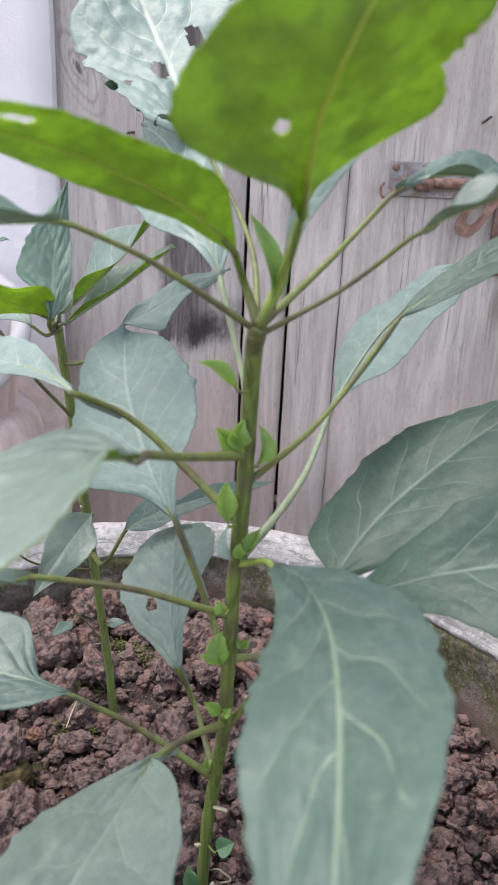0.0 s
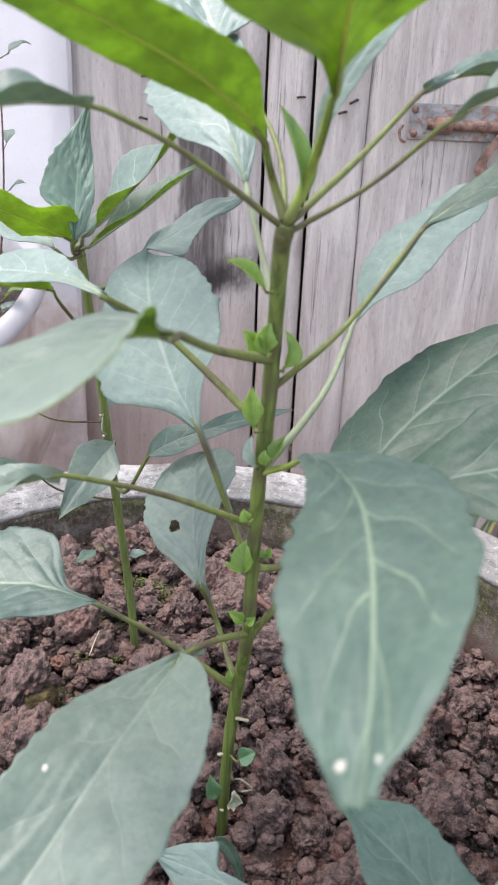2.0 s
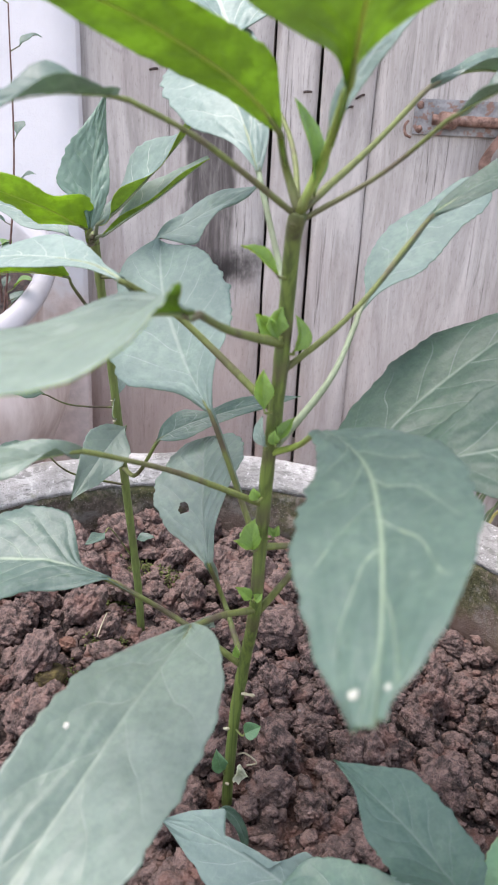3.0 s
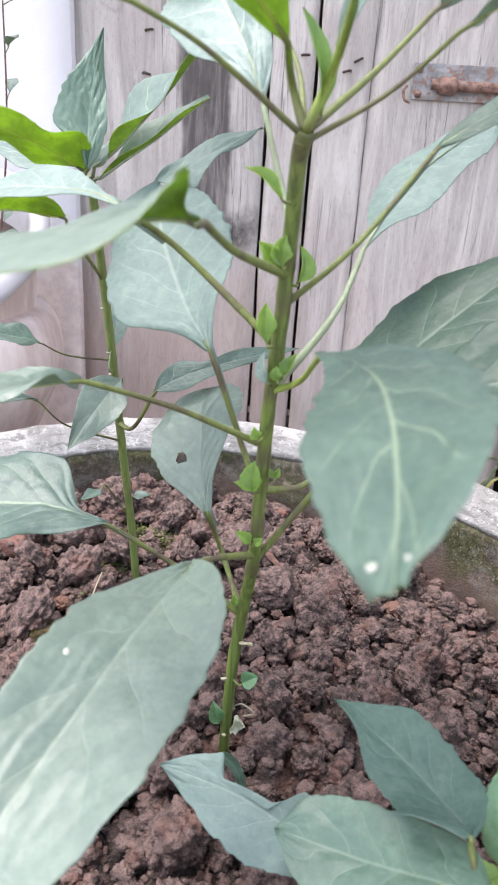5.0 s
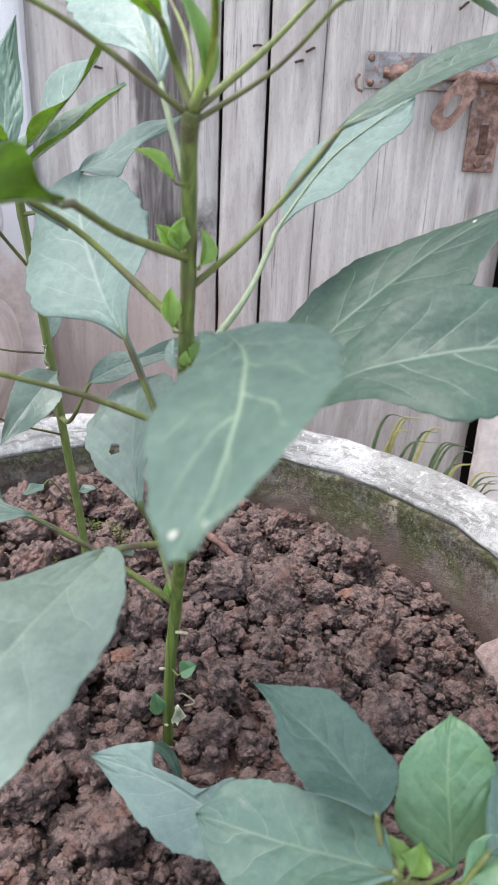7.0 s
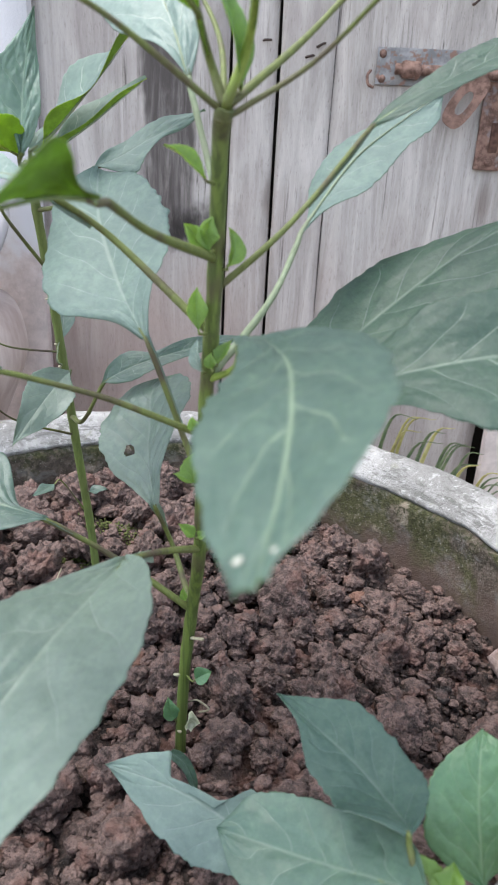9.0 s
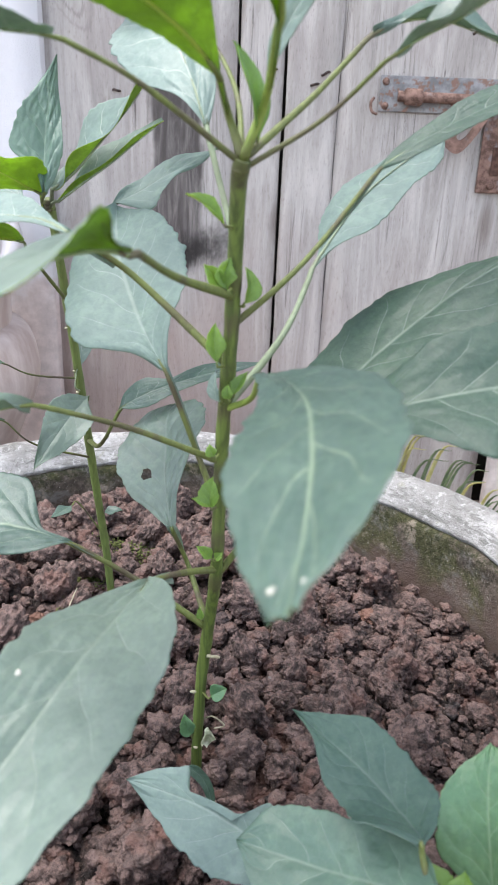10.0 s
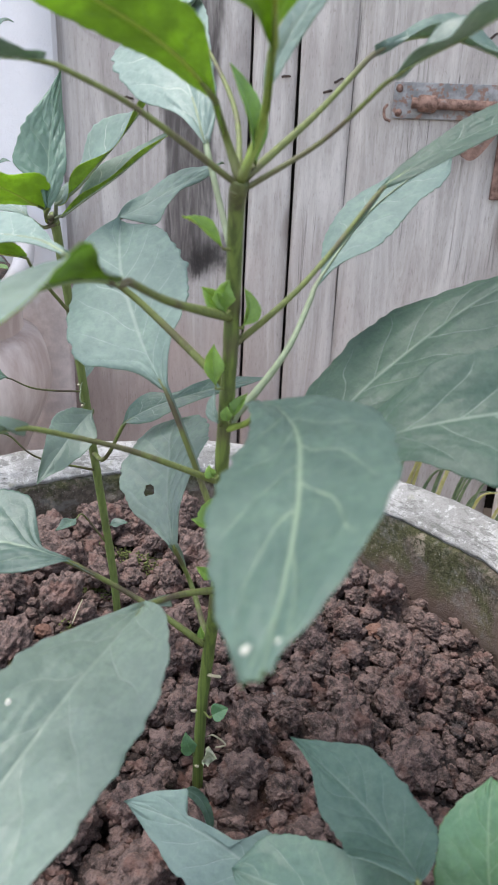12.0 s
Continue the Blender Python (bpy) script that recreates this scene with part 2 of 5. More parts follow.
def soil_material(name, island):
    n = Nodes(name)
    ob = n.t.nodes.new("ShaderNodeNewGeometry").outputs["Position"] if island else n.coords("Object")
    big = n.noise(ob, 16, 4)
    mid = n.noise(ob, 130, 5, 0.65)
    fine = n.noise(ob, 900, 4, 0.7)
    soil_tones = (0.008, 0.006, 0.0052), (0.198, 0.134, 0.117)
    # the bed is coloured far darker than the clods, as shade in their gaps
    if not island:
        soil_tones = (0.006, 0.0045, 0.004), (0.066, 0.046, 0.040)
    c = n.mix(n.ramp(mid, 0.37, 0.63), *soil_tones)
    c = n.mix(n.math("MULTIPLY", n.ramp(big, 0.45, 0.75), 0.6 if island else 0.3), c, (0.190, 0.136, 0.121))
    if island:
        r = n.island()
        c = n.mix(n.math("MULTIPLY", r, 0.40), c, (0.215, 0.153, 0.136))
        c = n.mix(n.ramp(r, 0.985, 0.99, 0, 0.55), c, (0.22, 0.10, 0.06))
        c = n.mix(n.ramp(r, 0.05, 0.04, 0, 0.6), c, (0.035, 0.033, 0.034))
    c = n.mix(n.math("MULTIPLY", n.ramp(fine, 0.54, 0.69), 0.38), c, (0.31, 0.235, 0.212))
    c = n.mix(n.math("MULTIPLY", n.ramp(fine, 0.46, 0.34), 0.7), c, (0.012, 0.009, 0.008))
    c = n.mix(n.math("MULTIPLY", n.ramp(n.noise(ob, 42, 3), 0.52, 0.68), 0.5), c, (0.175, 0.088, 0.068))
    c = n.mix(n.ramp(n.noise(ob, 1500, 2), 0.70, 0.76, 0, 0.6), c, (0.42, 0.36, 0.32))
    grit = n.voronoi(ob, 420)
    n.bump(n.math("ADD", n.math("ADD", n.math("MULTIPLY", mid, 1.0), n.math("MULTIPLY", fine, 0.6)), n.math("MULTIPLY", grit, -0.6)), 0.9, 0.0022)
    return n.finish(c, n.ramp(mid, 0.3, 0.8, 0.62, 0.95), 0, 0.3)


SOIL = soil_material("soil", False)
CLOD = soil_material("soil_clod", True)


def rim_material():
    """Weathered lime-washed concrete, grey-white, scuffed and streaked along its run, with lichen."""
    n = Nodes("lime_washed_concrete")
    ob = n.coords("Object")
    a = n.noise(ob, 10, 5, 0.65, 0.3)
    b = n.noise(n.mapping(ob, (1, 1, 1), (3, 1, 2)), 150, 6, 0.75, 0.2)
    f = n.noise(ob, 600, 3, 0.6)
    run = n.noise(n.mapping(ob, (30, 30, 190)), 1.0, 5, 0.7, 0.8)
    c = n.mix(n.ramp(a, 0.35, 0.65), (0.23, 0.227, 0.218), (0.43, 0.426, 0.417))
    c = n.mix(n.math("MULTIPLY", n.ramp(run, 0.5, 0.60), 0.8), c, (0.145, 0.145, 0.136))
    c = n.mix(n.math("MULTIPLY", n.ramp(b, 0.54, 0.66), 0.6), c, (0.165, 0.162, 0.152))
    c = n.mix(n.math("MULTIPLY", n.ramp(b, 0.46, 0.36), 0.65), c, (0.54, 0.536, 0.527))
    c = n.mix(n.math("MULTIPLY", n.ramp(n.noise(ob, 48, 5, 0.65), 0.60, 0.70), 0.35), c, (0.21, 0.215, 0.13))
    c = n.mix(n.ramp(n.noise(ob, 260, 4), 0.62, 0.70, 0, 0.6), c, (0.10, 0.095, 0.085))
    c = n.mix(n.ramp(f, 0.58, 0.70, 0, 0.55), c, (0.14, 0.135, 0.12))
    c = n.mix(n.ramp(n.noise(n.mapping(ob, (1, 1, 1), (7, 4, 2)), 55, 5, 0.7), 0.55, 0.68, 0, 0.5), c, (0.24, 0.235, 0.22))
    n.bump(n.math("ADD", b, n.math("MULTIPLY", f, 0.8)), 0.8, 0.0026)
    return n.finish(c, 0.9, 0, 0.2)


def pot_material():
    """Damp pot concrete with moss, soil splashes and bare pale spots."""
    n = Nodes("mossy_concrete")
    ob = n.coords("Object")
    a = n.noise(ob, 17, 5, 0.6)
    b = n.noise(ob, 75, 5, 0.65)
    f = n.noise(ob, 480, 4, 0.65)
    c = n.mix(n.ramp(b, 0.35, 0.7), (0.060, 0.048, 0.038), (0.15, 0.122, 0.10))
    c = n.mix(n.math("MULTIPLY", n.ramp(a, 0.46, 0.58), 0.7), c, (0.070, 0.076, 0.026))
    c = n.mix(n.ramp(n.noise(n.mapping(ob, (1, 1, 1), (5, 2, 1)), 34, 4), 0.58, 0.70, 0, 0.8), c, (0.30, 0.25, 0.20))
    g = n.noise(n.mapping(ob, (1, 1, 1), (1, 7, 3)), 210, 5, 0.7)
    c = n.mix(n.math("MULTIPLY", n.ramp(g, 0.5, 0.62), 0.65), c, (0.035, 0.033, 0.020))
    c = n.mix(n.math("MULTIPLY", n.ramp(g, 0.44, 0.32), 0.55), c, (0.20, 0.175, 0.135))
    c = n.mix(n.ramp(f, 0.61, 0.70, 0, 0.7), c, (0.42, 0.41, 0.36))
    c = n.mix(n.ramp(f, 0.36, 0.28, 0, 0.6), c, (0.03, 0.03, 0.02))
    c = n.mix(n.ramp(n.noise(n.mapping(ob, (1, 1, 1.6), (3, 1, 6)), 30, 6, 0.68), 0.50, 0.64, 0, 0.7), c, (0.150, 0.146, 0.132))
    x, y, z = n.split(ob)
    splash = n.math("ADD", z, n.math("ADD", n.math("MULTIPLY", a, 0.09), n.math("MULTIPLY", b, 0.05)))
    c = n.mix(n.ramp(splash, 0.092, 0.050, 0, 0.75), c, (0.125, 0.085, 0.072))
    c = n.mix(n.math("MULTIPLY", n.ramp(splash, 0.095, 0.12), n.ramp(g, 0.46, 0.58, 0, 0.75)), c, (0.040, 0.045, 0.020))
    n.bump(n.math("ADD", b, n.math("MULTIPLY", f, 0.6)), 0.9, 0.003)
    return n.finish(c, 0.9, 0, 0.2)


RIM, POT = rim_material(), pot_material()


def wood_material():
    """Weathered bare board: grey fibres, brown-pink below, dark rain streaks."""
    n = Nodes("weathered_wood")
    ob = n.coords("Object")
    r = n.random()
    shift = n.t.nodes.new("ShaderNodeCombineXYZ")
    n.put(shift.inputs[0], n.math("MULTIPLY", r, 37.0))
    n.put(shift.inputs[2], n.math("MULTIPLY", r, 11.0))
    add = n.t.nodes.new("ShaderNodeVectorMath")
    n.put(add.inputs[0], ob)
    n.put(add.inputs[1], shift.outputs[0])
    p = add.outputs[0]
    wave = n.noise(n.mapping(p, (34, 10, 3.6)), 1.0, 6, 0.68, 1.2)
    fibre = n.noise(n.mapping(p, (240, 60, 26)), 1.0, 6, 0.75, 0.6)
    hair = n.noise(n.mapping(p, (800, 200, 85)), 1.0, 4, 0.7)
    c = n.mix(n.ramp(wave, 0.28, 0.72), (0.290, 0.270, 0.254), (0.505, 0.478, 0.454))
    blotch = n.noise(n.mapping(p, (9, 6, 4.5)), 1.0, 4, 0.6)
    c = n.mix(n.math("MULTIPLY", n.ramp(blotch, 0.5, 0.7), 0.5), c, (0.29, 0.256, 0.245))
    saw = n.noise(n.mapping(p, (6, 6, 240)), 1.0, 3, 0.6, 0.2)
    c = n.mix(n.math("MULTIPLY", n.math("MULTIPLY", n.ramp(saw, 0.55, 0.7), n.ramp(blotch, 0.55, 0.42)), 0.10), c, (0.44, 0.415, 0.395))
    c = n.mix(n.math("MULTIPLY", n.ramp(fibre, 0.48, 0.72), 0.40), c, (0.46, 0.434, 0.412))
    c = n.mix(n.math("MULTIPLY", n.ramp(fibre, 0.42, 0.28), 0.60), c, (0.18, 0.15, 0.14))
    crack = n.noise(n.mapping(p, (75, 20, 1.1)), 1.0, 3, 0.5, 0.4)
    crack = n.ramp(n.math("ABSOLUTE", n.math("SUBTRACT", crack, 0.5)), 0.010, 0.0)
    crack = n.math("MULTIPLY", crack, n.ramp(n.noise(n.mapping(p, (14, 9, 2.5)), 1.0, 2), 0.54, 0.68))
    c = n.mix(n.math("MULTIPLY", crack, 0.85), c, (0.06, 0.05, 0.045))
    knot = n.voronoi(n.mapping(p, (9, 4, 3.3)), 1.0)
    c = n.mix(n.ramp(knot, 0.16, 0.05, 0, 0.55), c, (0.15, 0.115, 0.10))
    x, y, z = n.split(ob)
    mud = n.math("ADD", z, n.math("MULTIPLY", n.noise(n.mapping(p, (9, 9, 5)), 1.0, 4), 0.55))
    c = n.mix(n.math("MULTIPLY", n.ramp(mud, 0.62, 0.30, 0, 0.62), n.ramp(x, 0.12, -0.16, 0.35, 1.0)), c, (0.39, 0.285, 0.25))
    smear = n.noise(n.mapping(p, (60, 10, 5.5), (4, 0, 1)), 1.0, 7, 0.72, 0.8)
    drift = n.noise(n.mapping(p, (14, 9, 7)), 1.0, 4, 0.6)
    across = n.math("ADD", n.math("ADD", x, 0.150), n.math("MULTIPLY", n.math("SUBTRACT", drift, 0.5), 0.05))
    near = n.ramp(n.math("ABSOLUTE", across), 0.048, 0.034)
    low = n.ramp(n.math("ADD", z, n.math("MULTIPLY", smear, 0.10)), 0.268, 0.285)
    c = n.mix(n.math("MULTIPLY", n.math("MULTIPLY", near, low), n.ramp(smear, 0.30, 0.58, 0.5, 0.95)), c, (0.062, 0.054, 0.052))
    clot = n.noise(n.mapping(p, (38, 15, 26)), 1.0, 7, 0.68)
    dx = n.math("MULTIPLY", n.math("ADD", x, 0.112), 0.55)
    dz = n.math("SUBTRACT", n.math("SUBTRACT", z, 0.252), n.math("MULTIPLY", n.math("ADD", x, 0.112), 0.35))
    spot = n.math("SQRT", n.math("ADD", n.math("MULTIPLY", dx, dx), n.math("MULTIPLY", dz, dz)))
    spot = n.math("ADD", spot, n.math("MULTIPLY", n.math("SUBTRACT", clot, 0.5), 0.07))
    c = n.mix(n.ramp(spot, 0.046, 0.004, 0, 0.92), c, (0.020, 0.017, 0.016))
    # a knot with its rings
    kx = n.math("MULTIPLY", n.math("ADD", n.math("ADD", x, 0.314), n.math("MULTIPLY", n.math("SUBTRACT", z, 0.623), 0.45)), 75.0)
    kz = n.math("MULTIPLY", n.math("SUBTRACT", z, 0.623), 34.0)
    away = n.math("SQRT", n.math("ADD", n.math("MULTIPLY", kx, kx), n.math("MULTIPLY", kz, kz)))
    rings = n.math("ABSOLUTE", n.math("SUBTRACT", n.math("FRACT", n.math("ADD", n.math("MULTIPLY", away, 1.3), n.math("MULTIPLY", n.math("ADD", drift, fibre), 1.5))), 0.5))
    c = n.mix(n.math("MULTIPLY", n.ramp(rings, 0.25, 0.02), n.ramp(away, 3.2, 1.2, 0, 0.45)), c, (0.15, 0.125, 0.118))
    c = n.mix(n.ramp(n.math("ADD", away, fibre), 0.98, 0.7, 0, 0.8), c, (0.05, 0.042, 0.040))
    c = n.mix(n.math("MULTIPLY", n.ramp(hair, 0.56, 0.68), 0.55), c, (0.13, 0.108, 0.098))
    n.bump(n.math("SUBTRACT", n.math("ADD", n.math("MULTIPLY", fibre, 1.0), n.math("MULTIPLY", hair, 0.4)), crack), 0.6, 0.0016)
    return n.finish(c, 0.82, 0, 0.3)


WOOD = wood_material()


def plaster_material(name, paint, bare, level, blur):
    """White-painted plaster that has flaked to bare, pinkish render lower down."""
    n = Nodes(name)
    ob = n.coords("Object")
    a = n.noise(ob, 7, 5, 0.6)
    b = n.noise(ob, 45, 5, 0.65)
    f = n.noise(ob, 420, 4, 0.6)
    x, y, z = n.split(ob)
    h = n.math("ADD", z, n.math("ADD", n.math("MULTIPLY", n.math("SUBTRACT", a, 0.5), blur), n.math("MULTIPLY", n.math("SUBTRACT", b, 0.5), blur * 0.35)))
    base = n.mix(n.ramp(b, 0.3, 0.75), bare, tuple(min(1.0, q * 1.35) for q in bare))
    top = n.mix(n.ramp(a, 0.3, 0.7), paint, tuple(q * 0.93 for q in paint))
    c = n.mix(n.ramp(h, level - 0.03, level + 0.06), base, top)
    c = n.mix(n.ramp(f, 0.66, 0.76, 0, 0.3), c, (0.35, 0.31, 0.29))
    n.bump(n.math("ADD", b, n.math("MULTIPLY", f, 0.5)), 0.6, 0.003)
    return n.finish(c, 0.88, 0, 0.25)


WALL_LEFT = plaster_material("flaking_white_plaster", (0.66, 0.66, 0.68), (0.52, 0.44, 0.41), 0.16, 0.28)
WALL_RIGHT = plaster_material("pale_render", (0.62, 0.58, 0.555), (0.52, 0.465, 0.44), 0.1, 0.5)


def rust_material():
    n = Nodes("rusty_iron")
    ob = n.coords("Object")
    a = n.noise(ob, 90, 5, 0.65)
    f = n.noise(ob, 700, 4, 0.7)
    c = n.mix(n.ramp(a, 0.35, 0.65), (0.105, 0.060, 0.046), (0.275, 0.172, 0.138))
    c = n.mix(n.ramp(f, 0.55, 0.7, 0, 0.6), c, (0.40, 0.27, 0.21))
    c = n.mix(n.ramp(n.noise(ob, 40, 3), 0.6, 0.7, 0, 0.7), c, (0.26, 0.25, 0.26))
    n.bump(n.math("ADD", a, f), 0.7, 0.0012)
    return n.finish(c, 0.78, 0.25, 0.4)


def zinc_material():
    n = Nodes("dull_galvanised_plate")
    ob = n.coords("Object")
    a = n.noise(ob, 60, 5, 0.65)
    c = n.mix(n.ramp(a, 0.35, 0.65), (0.15, 0.15, 0.155), (0.28, 0.28, 0.285))
    c = n.mix(n.ramp(n.noise(ob, 130, 4), 0.50, 0.62, 0, 0.85), c, (0.20, 0.11, 0.08))
    n.bump(a, 0.3, 0.001)
    return n.finish(c, 0.5, 0.6, 0.5)


def glaze_material():
    n = Nodes("white_glaze")
    ob = n.coords("Object")
    a = n.noise(ob, 18, 4)
    c = n.mix(n.ramp(a, 0.4, 0.7), (0.38, 0.375, 0.39), (0.31, 0.30, 0.30))
    n.bump(n.noise(ob, 40, 2), 0.1, 0.002)
    return n.finish(c, 0.28, 0, 0.5)


def clay_material():
    n = Nodes("dusty_pink_clay")
    ob = n.coords("Object")
    a = n.noise(n.mapping(ob, (1, 1, 0.35)), 22, 5, 0.6)
    c = n.mix(n.ramp(a, 0.35, 0.68), (0.41, 0.32, 0.285), (0.60, 0.52, 0.485))
    n.bump(n.noise(ob, 160, 4), 0.35, 0.001)
    return n.finish(c, 0.6, 0, 0.35)


def plain_material(name, a, b, scale, rough, bump=0.3):
    n = Nodes(name)
    ob = n.coords("Object")
    f = n.noise(ob, scale, 5, 0.6)
    n.bump(n.noise(ob, scale * 5, 4), bump, 0.002)
    return n.finish(n.mix(n.ramp(f, 0.35, 0.68), a, b), rough, 0, 0.3)


def slab_material():
    """Pinkish old concrete with a patch of whitewash and grit."""
    n = Nodes("pinkish_concrete")
    ob = n.coords("Object")
    a = n.noise(ob, 30, 5, 0.65)
    b = n.noise(ob, 140, 5, 0.7)
    f = n.noise(ob, 700, 3, 0.65)
    x, y, z = n.split(ob)
    c = n.mix(n.ramp(b, 0.3, 0.7), (0.25, 0.175, 0.155), (0.42, 0.325, 0.295))
    wash = n.math("ADD", x, n.math("ADD", n.math("MULTIPLY", a, 0.06), n.math("MULTIPLY", b, 0.03)))
    c = n.mix(n.ramp(wash, 0.316, 0.330, 0, 0.8), c, (0.58, 0.565, 0.555))
    c = n.mix(n.ramp(f, 0.60, 0.72, 0, 0.5), c, (0.30, 0.25, 0.23))
    n.bump(n.math("ADD", b, n.math("MULTIPLY", f, 0.6)), 0.9, 0.003)
    return n.finish(c, 0.9, 0, 0.25)


RUST, ZINC, GLAZE, CLAY = rust_material(), zinc_material(), glaze_material(), clay_material()
# near-black colour that stands in for the shade behind the door
GAP_SHADE = plain_material("gap_shade_black", (0.012, 0.011, 0.01), (0.02, 0.018, 0.016), 9, 0.95)
EARTH = plain_material("bare_ground", (0.15, 0.115, 0.095), (0.24, 0.195, 0.165), 5, 0.95)
MOSS = plain_material("green_moss", (0.075, 0.095, 0.028), (0.16, 0.18, 0.06), 150, 0.9, 0.8)
GRASS = plain_material("grass_blade", (0.09, 0.14, 0.07), (0.19, 0.24, 0.12), 60, 0.5)
STRAW = plain_material("dry_grass_blade", (0.42, 0.38, 0.12), (0.56, 0.52, 0.24), 60, 0.6)
MOSS_CLOD = plain_material("yellow_olive_moss", (0.055, 0.042, 0.022), (0.14, 0.115, 0.042), 130, 0.95, 1.0)
BRICK_CHIP = plain_material("red_brick_chip", (0.15, 0.070, 0.055), (0.25, 0.135, 0.108), 90, 0.9, 0.8)
BLOCK = slab_material()
BRICK_TWIG = plain_material("reddish_twig", (0.085, 0.045, 0.036), (0.165, 0.095, 0.078), 120, 0.8)
WHITE_FLECK = plain_material("bleached_fleck", (0.36, 0.37, 0.31), (0.55, 0.55, 0.48), 500, 0.6)
PETAL_WHITE = plain_material("greenish_white_petal", (0.50, 0.55, 0.40), (0.68, 0.70, 0.58), 300, 0.6)
GREY_PEBBLE = plain_material("grey_pebble", (0.14, 0.125, 0.12), (0.27, 0.25, 0.24), 200, 0.8)
RUST_DARK = plain_material("dark_rust", (0.05, 0.026, 0.019), (0.11, 0.06, 0.045), 120, 0.85)
SHRIVELLED = plain_material("shrivelled_leaf", (0.016, 0.040, 0.022), (0.040, 0.085, 0.040), 300, 0.8, 0.6)
FIBRE = plain_material("fibrous_root_soil", (0.17, 0.125, 0.095), (0.42, 0.34, 0.28), 420, 0.95, 1.0)
NAIL = plain_material("dark_iron", (0.030, 0.024, 0.022), (0.075, 0.05, 0.042), 200, 0.7)
TWIG = plain_material("dry_twig", (0.10, 0.075, 0.06), (0.17, 0.13, 0.10), 120, 0.8)


# ---- mesh tools ----
def part(name, bm, material, parent, label=""):
    """Links a bmesh as one mesh object under a thing or a part."""
    me = bpy.data.meshes.new(name)
    bm.to_mesh(me)
    bm.free()
    for m in material if isinstance(material, (list, tuple)) else [material]:
        me.materials.append(m)
    ob = new(name, me)
    if parent is not None:
        ob.parent = parent
    if label:
        ob["label"] = label
    return ob


def thing(name, label, category, group="", kind=""):
    return tagged(new(name), label, category, group, kind)


def smooth(bm, on=True):
    for f in bm.faces:
        f.smooth = on
    return bm


def spline(points, count):
    """Catmull-Rom through the points, count samples."""
    pts = [Vector(p) for p in points]
    pts = [pts[0] * 2 - pts[1], *pts, pts[-1] * 2 - pts[-2]]
    out = []
    for i in range(count):
        x = i / (count - 1) * (len(pts) - 3)
        k = min(int(x), len(pts) - 4)
        t = x - k
        a, b, c, d = pts[k:k + 4]
        out.append(0.5 * ((2 * b) + (c - a) * t + (2 * a - 5 * b + 4 * c - d) * t * t + (3 * b - a - 3 * c + d) * t ** 3))
    return out


STEPS = (0.0, 0.12, 0.3, 0.5, 0.7, 0.88, 1.0)


def eased(x, values):
    """A smooth line through the values at STEPS, with no overshoot."""
    rise = [(b - a) / (q - p) for a, b, p, q in zip(values, values[1:], STEPS, STEPS[1:])]
    slope = [rise[0], *(0.0 if a * b <= 0 else 2 * a * b / (a + b) for a, b in zip(rise, rise[1:])), rise[-1]]
    k = min(sum(x >= s for s in STEPS[1:]), len(STEPS) - 2)
    h = STEPS[k + 1] - STEPS[k]
    t = (x - STEPS[k]) / h
    return (2 * t ** 3 - 3 * t * t + 1) * values[k] + (t ** 3 - 2 * t * t + t) * h * slope[k] + (3 * t * t - 2 * t ** 3) * values[k + 1] + (t ** 3 - t * t) * h * slope[k + 1]


def bezier(a, b, c, t):
    return a.lerp(b, t).lerp(b.lerp(c, t), t)


def tube(path, radii, seg=10, bm=None, rough=0.0, flat=1.0):
    """A closed tube along the path; radii is one number or one for each point."""
    bm = bm or bmesh.new()
    n = len(path)
    rad = [radii] * n if isinstance(radii, (int, float)) else radii
    side = None
    rings = []
    for i, p in enumerate(path):
        d = (path[min(i + 1, n - 1)] - path[max(i - 1, 0)]).normalized()
        if side is None:
            side = d.orthogonal().normalized()
        side = (side - d * side.dot(d)).normalized()
        up = d.cross(side)
        ring = []
        for k in range(seg):
            a = 2 * math.pi * k / seg
            r = rad[i] * (1 + rough * noise.noise(p * 90 + Vector((k * 1.7, 0, 0))))
            ring.append(bm.verts.new(p + side * (math.cos(a) * r) + up * (math.sin(a) * r * flat)))
        rings.append(ring)
    for a, b in zip(rings, rings[1:]):
        for k in range(seg):
            bm.faces.new((a[k], a[(k + 1) % seg], b[(k + 1) % seg], b[k]))
    bm.faces.new(rings[0][::-1])
    bm.faces.new(rings[-1])
    return smooth(bm)


def box(size, loc, bevel=0.0, bm=None, seg=2):
    bm = bm or bmesh.new()
    made = bmesh.ops.create_cube(bm, size=1, matrix=Matrix.Translation(loc) @ Matrix.Diagonal((*size, 1)))
    if bevel:
        edges = list({e for v in made["verts"] for e in v.link_edges})
        bmesh.ops.bevel(bm, geom=edges, offset=bevel, segments=seg, affect="EDGES", profile=0.6)
    return bm


def roughen(bm, amount, scale, seed=0.0):
    for v in bm.verts:
        v.co += noise.noise_vector(v.co * scale + Vector((seed, seed * 2, 0))) * amount
    return bm


# ---- leaves ----
def pale_spot(blade, at, size, face):
    """A bleached, slightly raised fleck on a leaf."""
    bm = bmesh.new()
    bmesh.ops.create_icosphere(bm, subdivisions=2, radius=1)
    turn = Vector((0, 0, 1)).rotation_difference(Vector(face).normalized()).to_matrix().to_4x4()
    bm.transform(Matrix.Translation(at) @ turn @ Matrix.Diagonal((size, size * 1.3, size * 0.22, 1)))
    roughen(bm, size * 0.2, 400)
    return part("pale_fleck", smooth(bm), WHITE_FLECK, blade, "bleached white fleck")


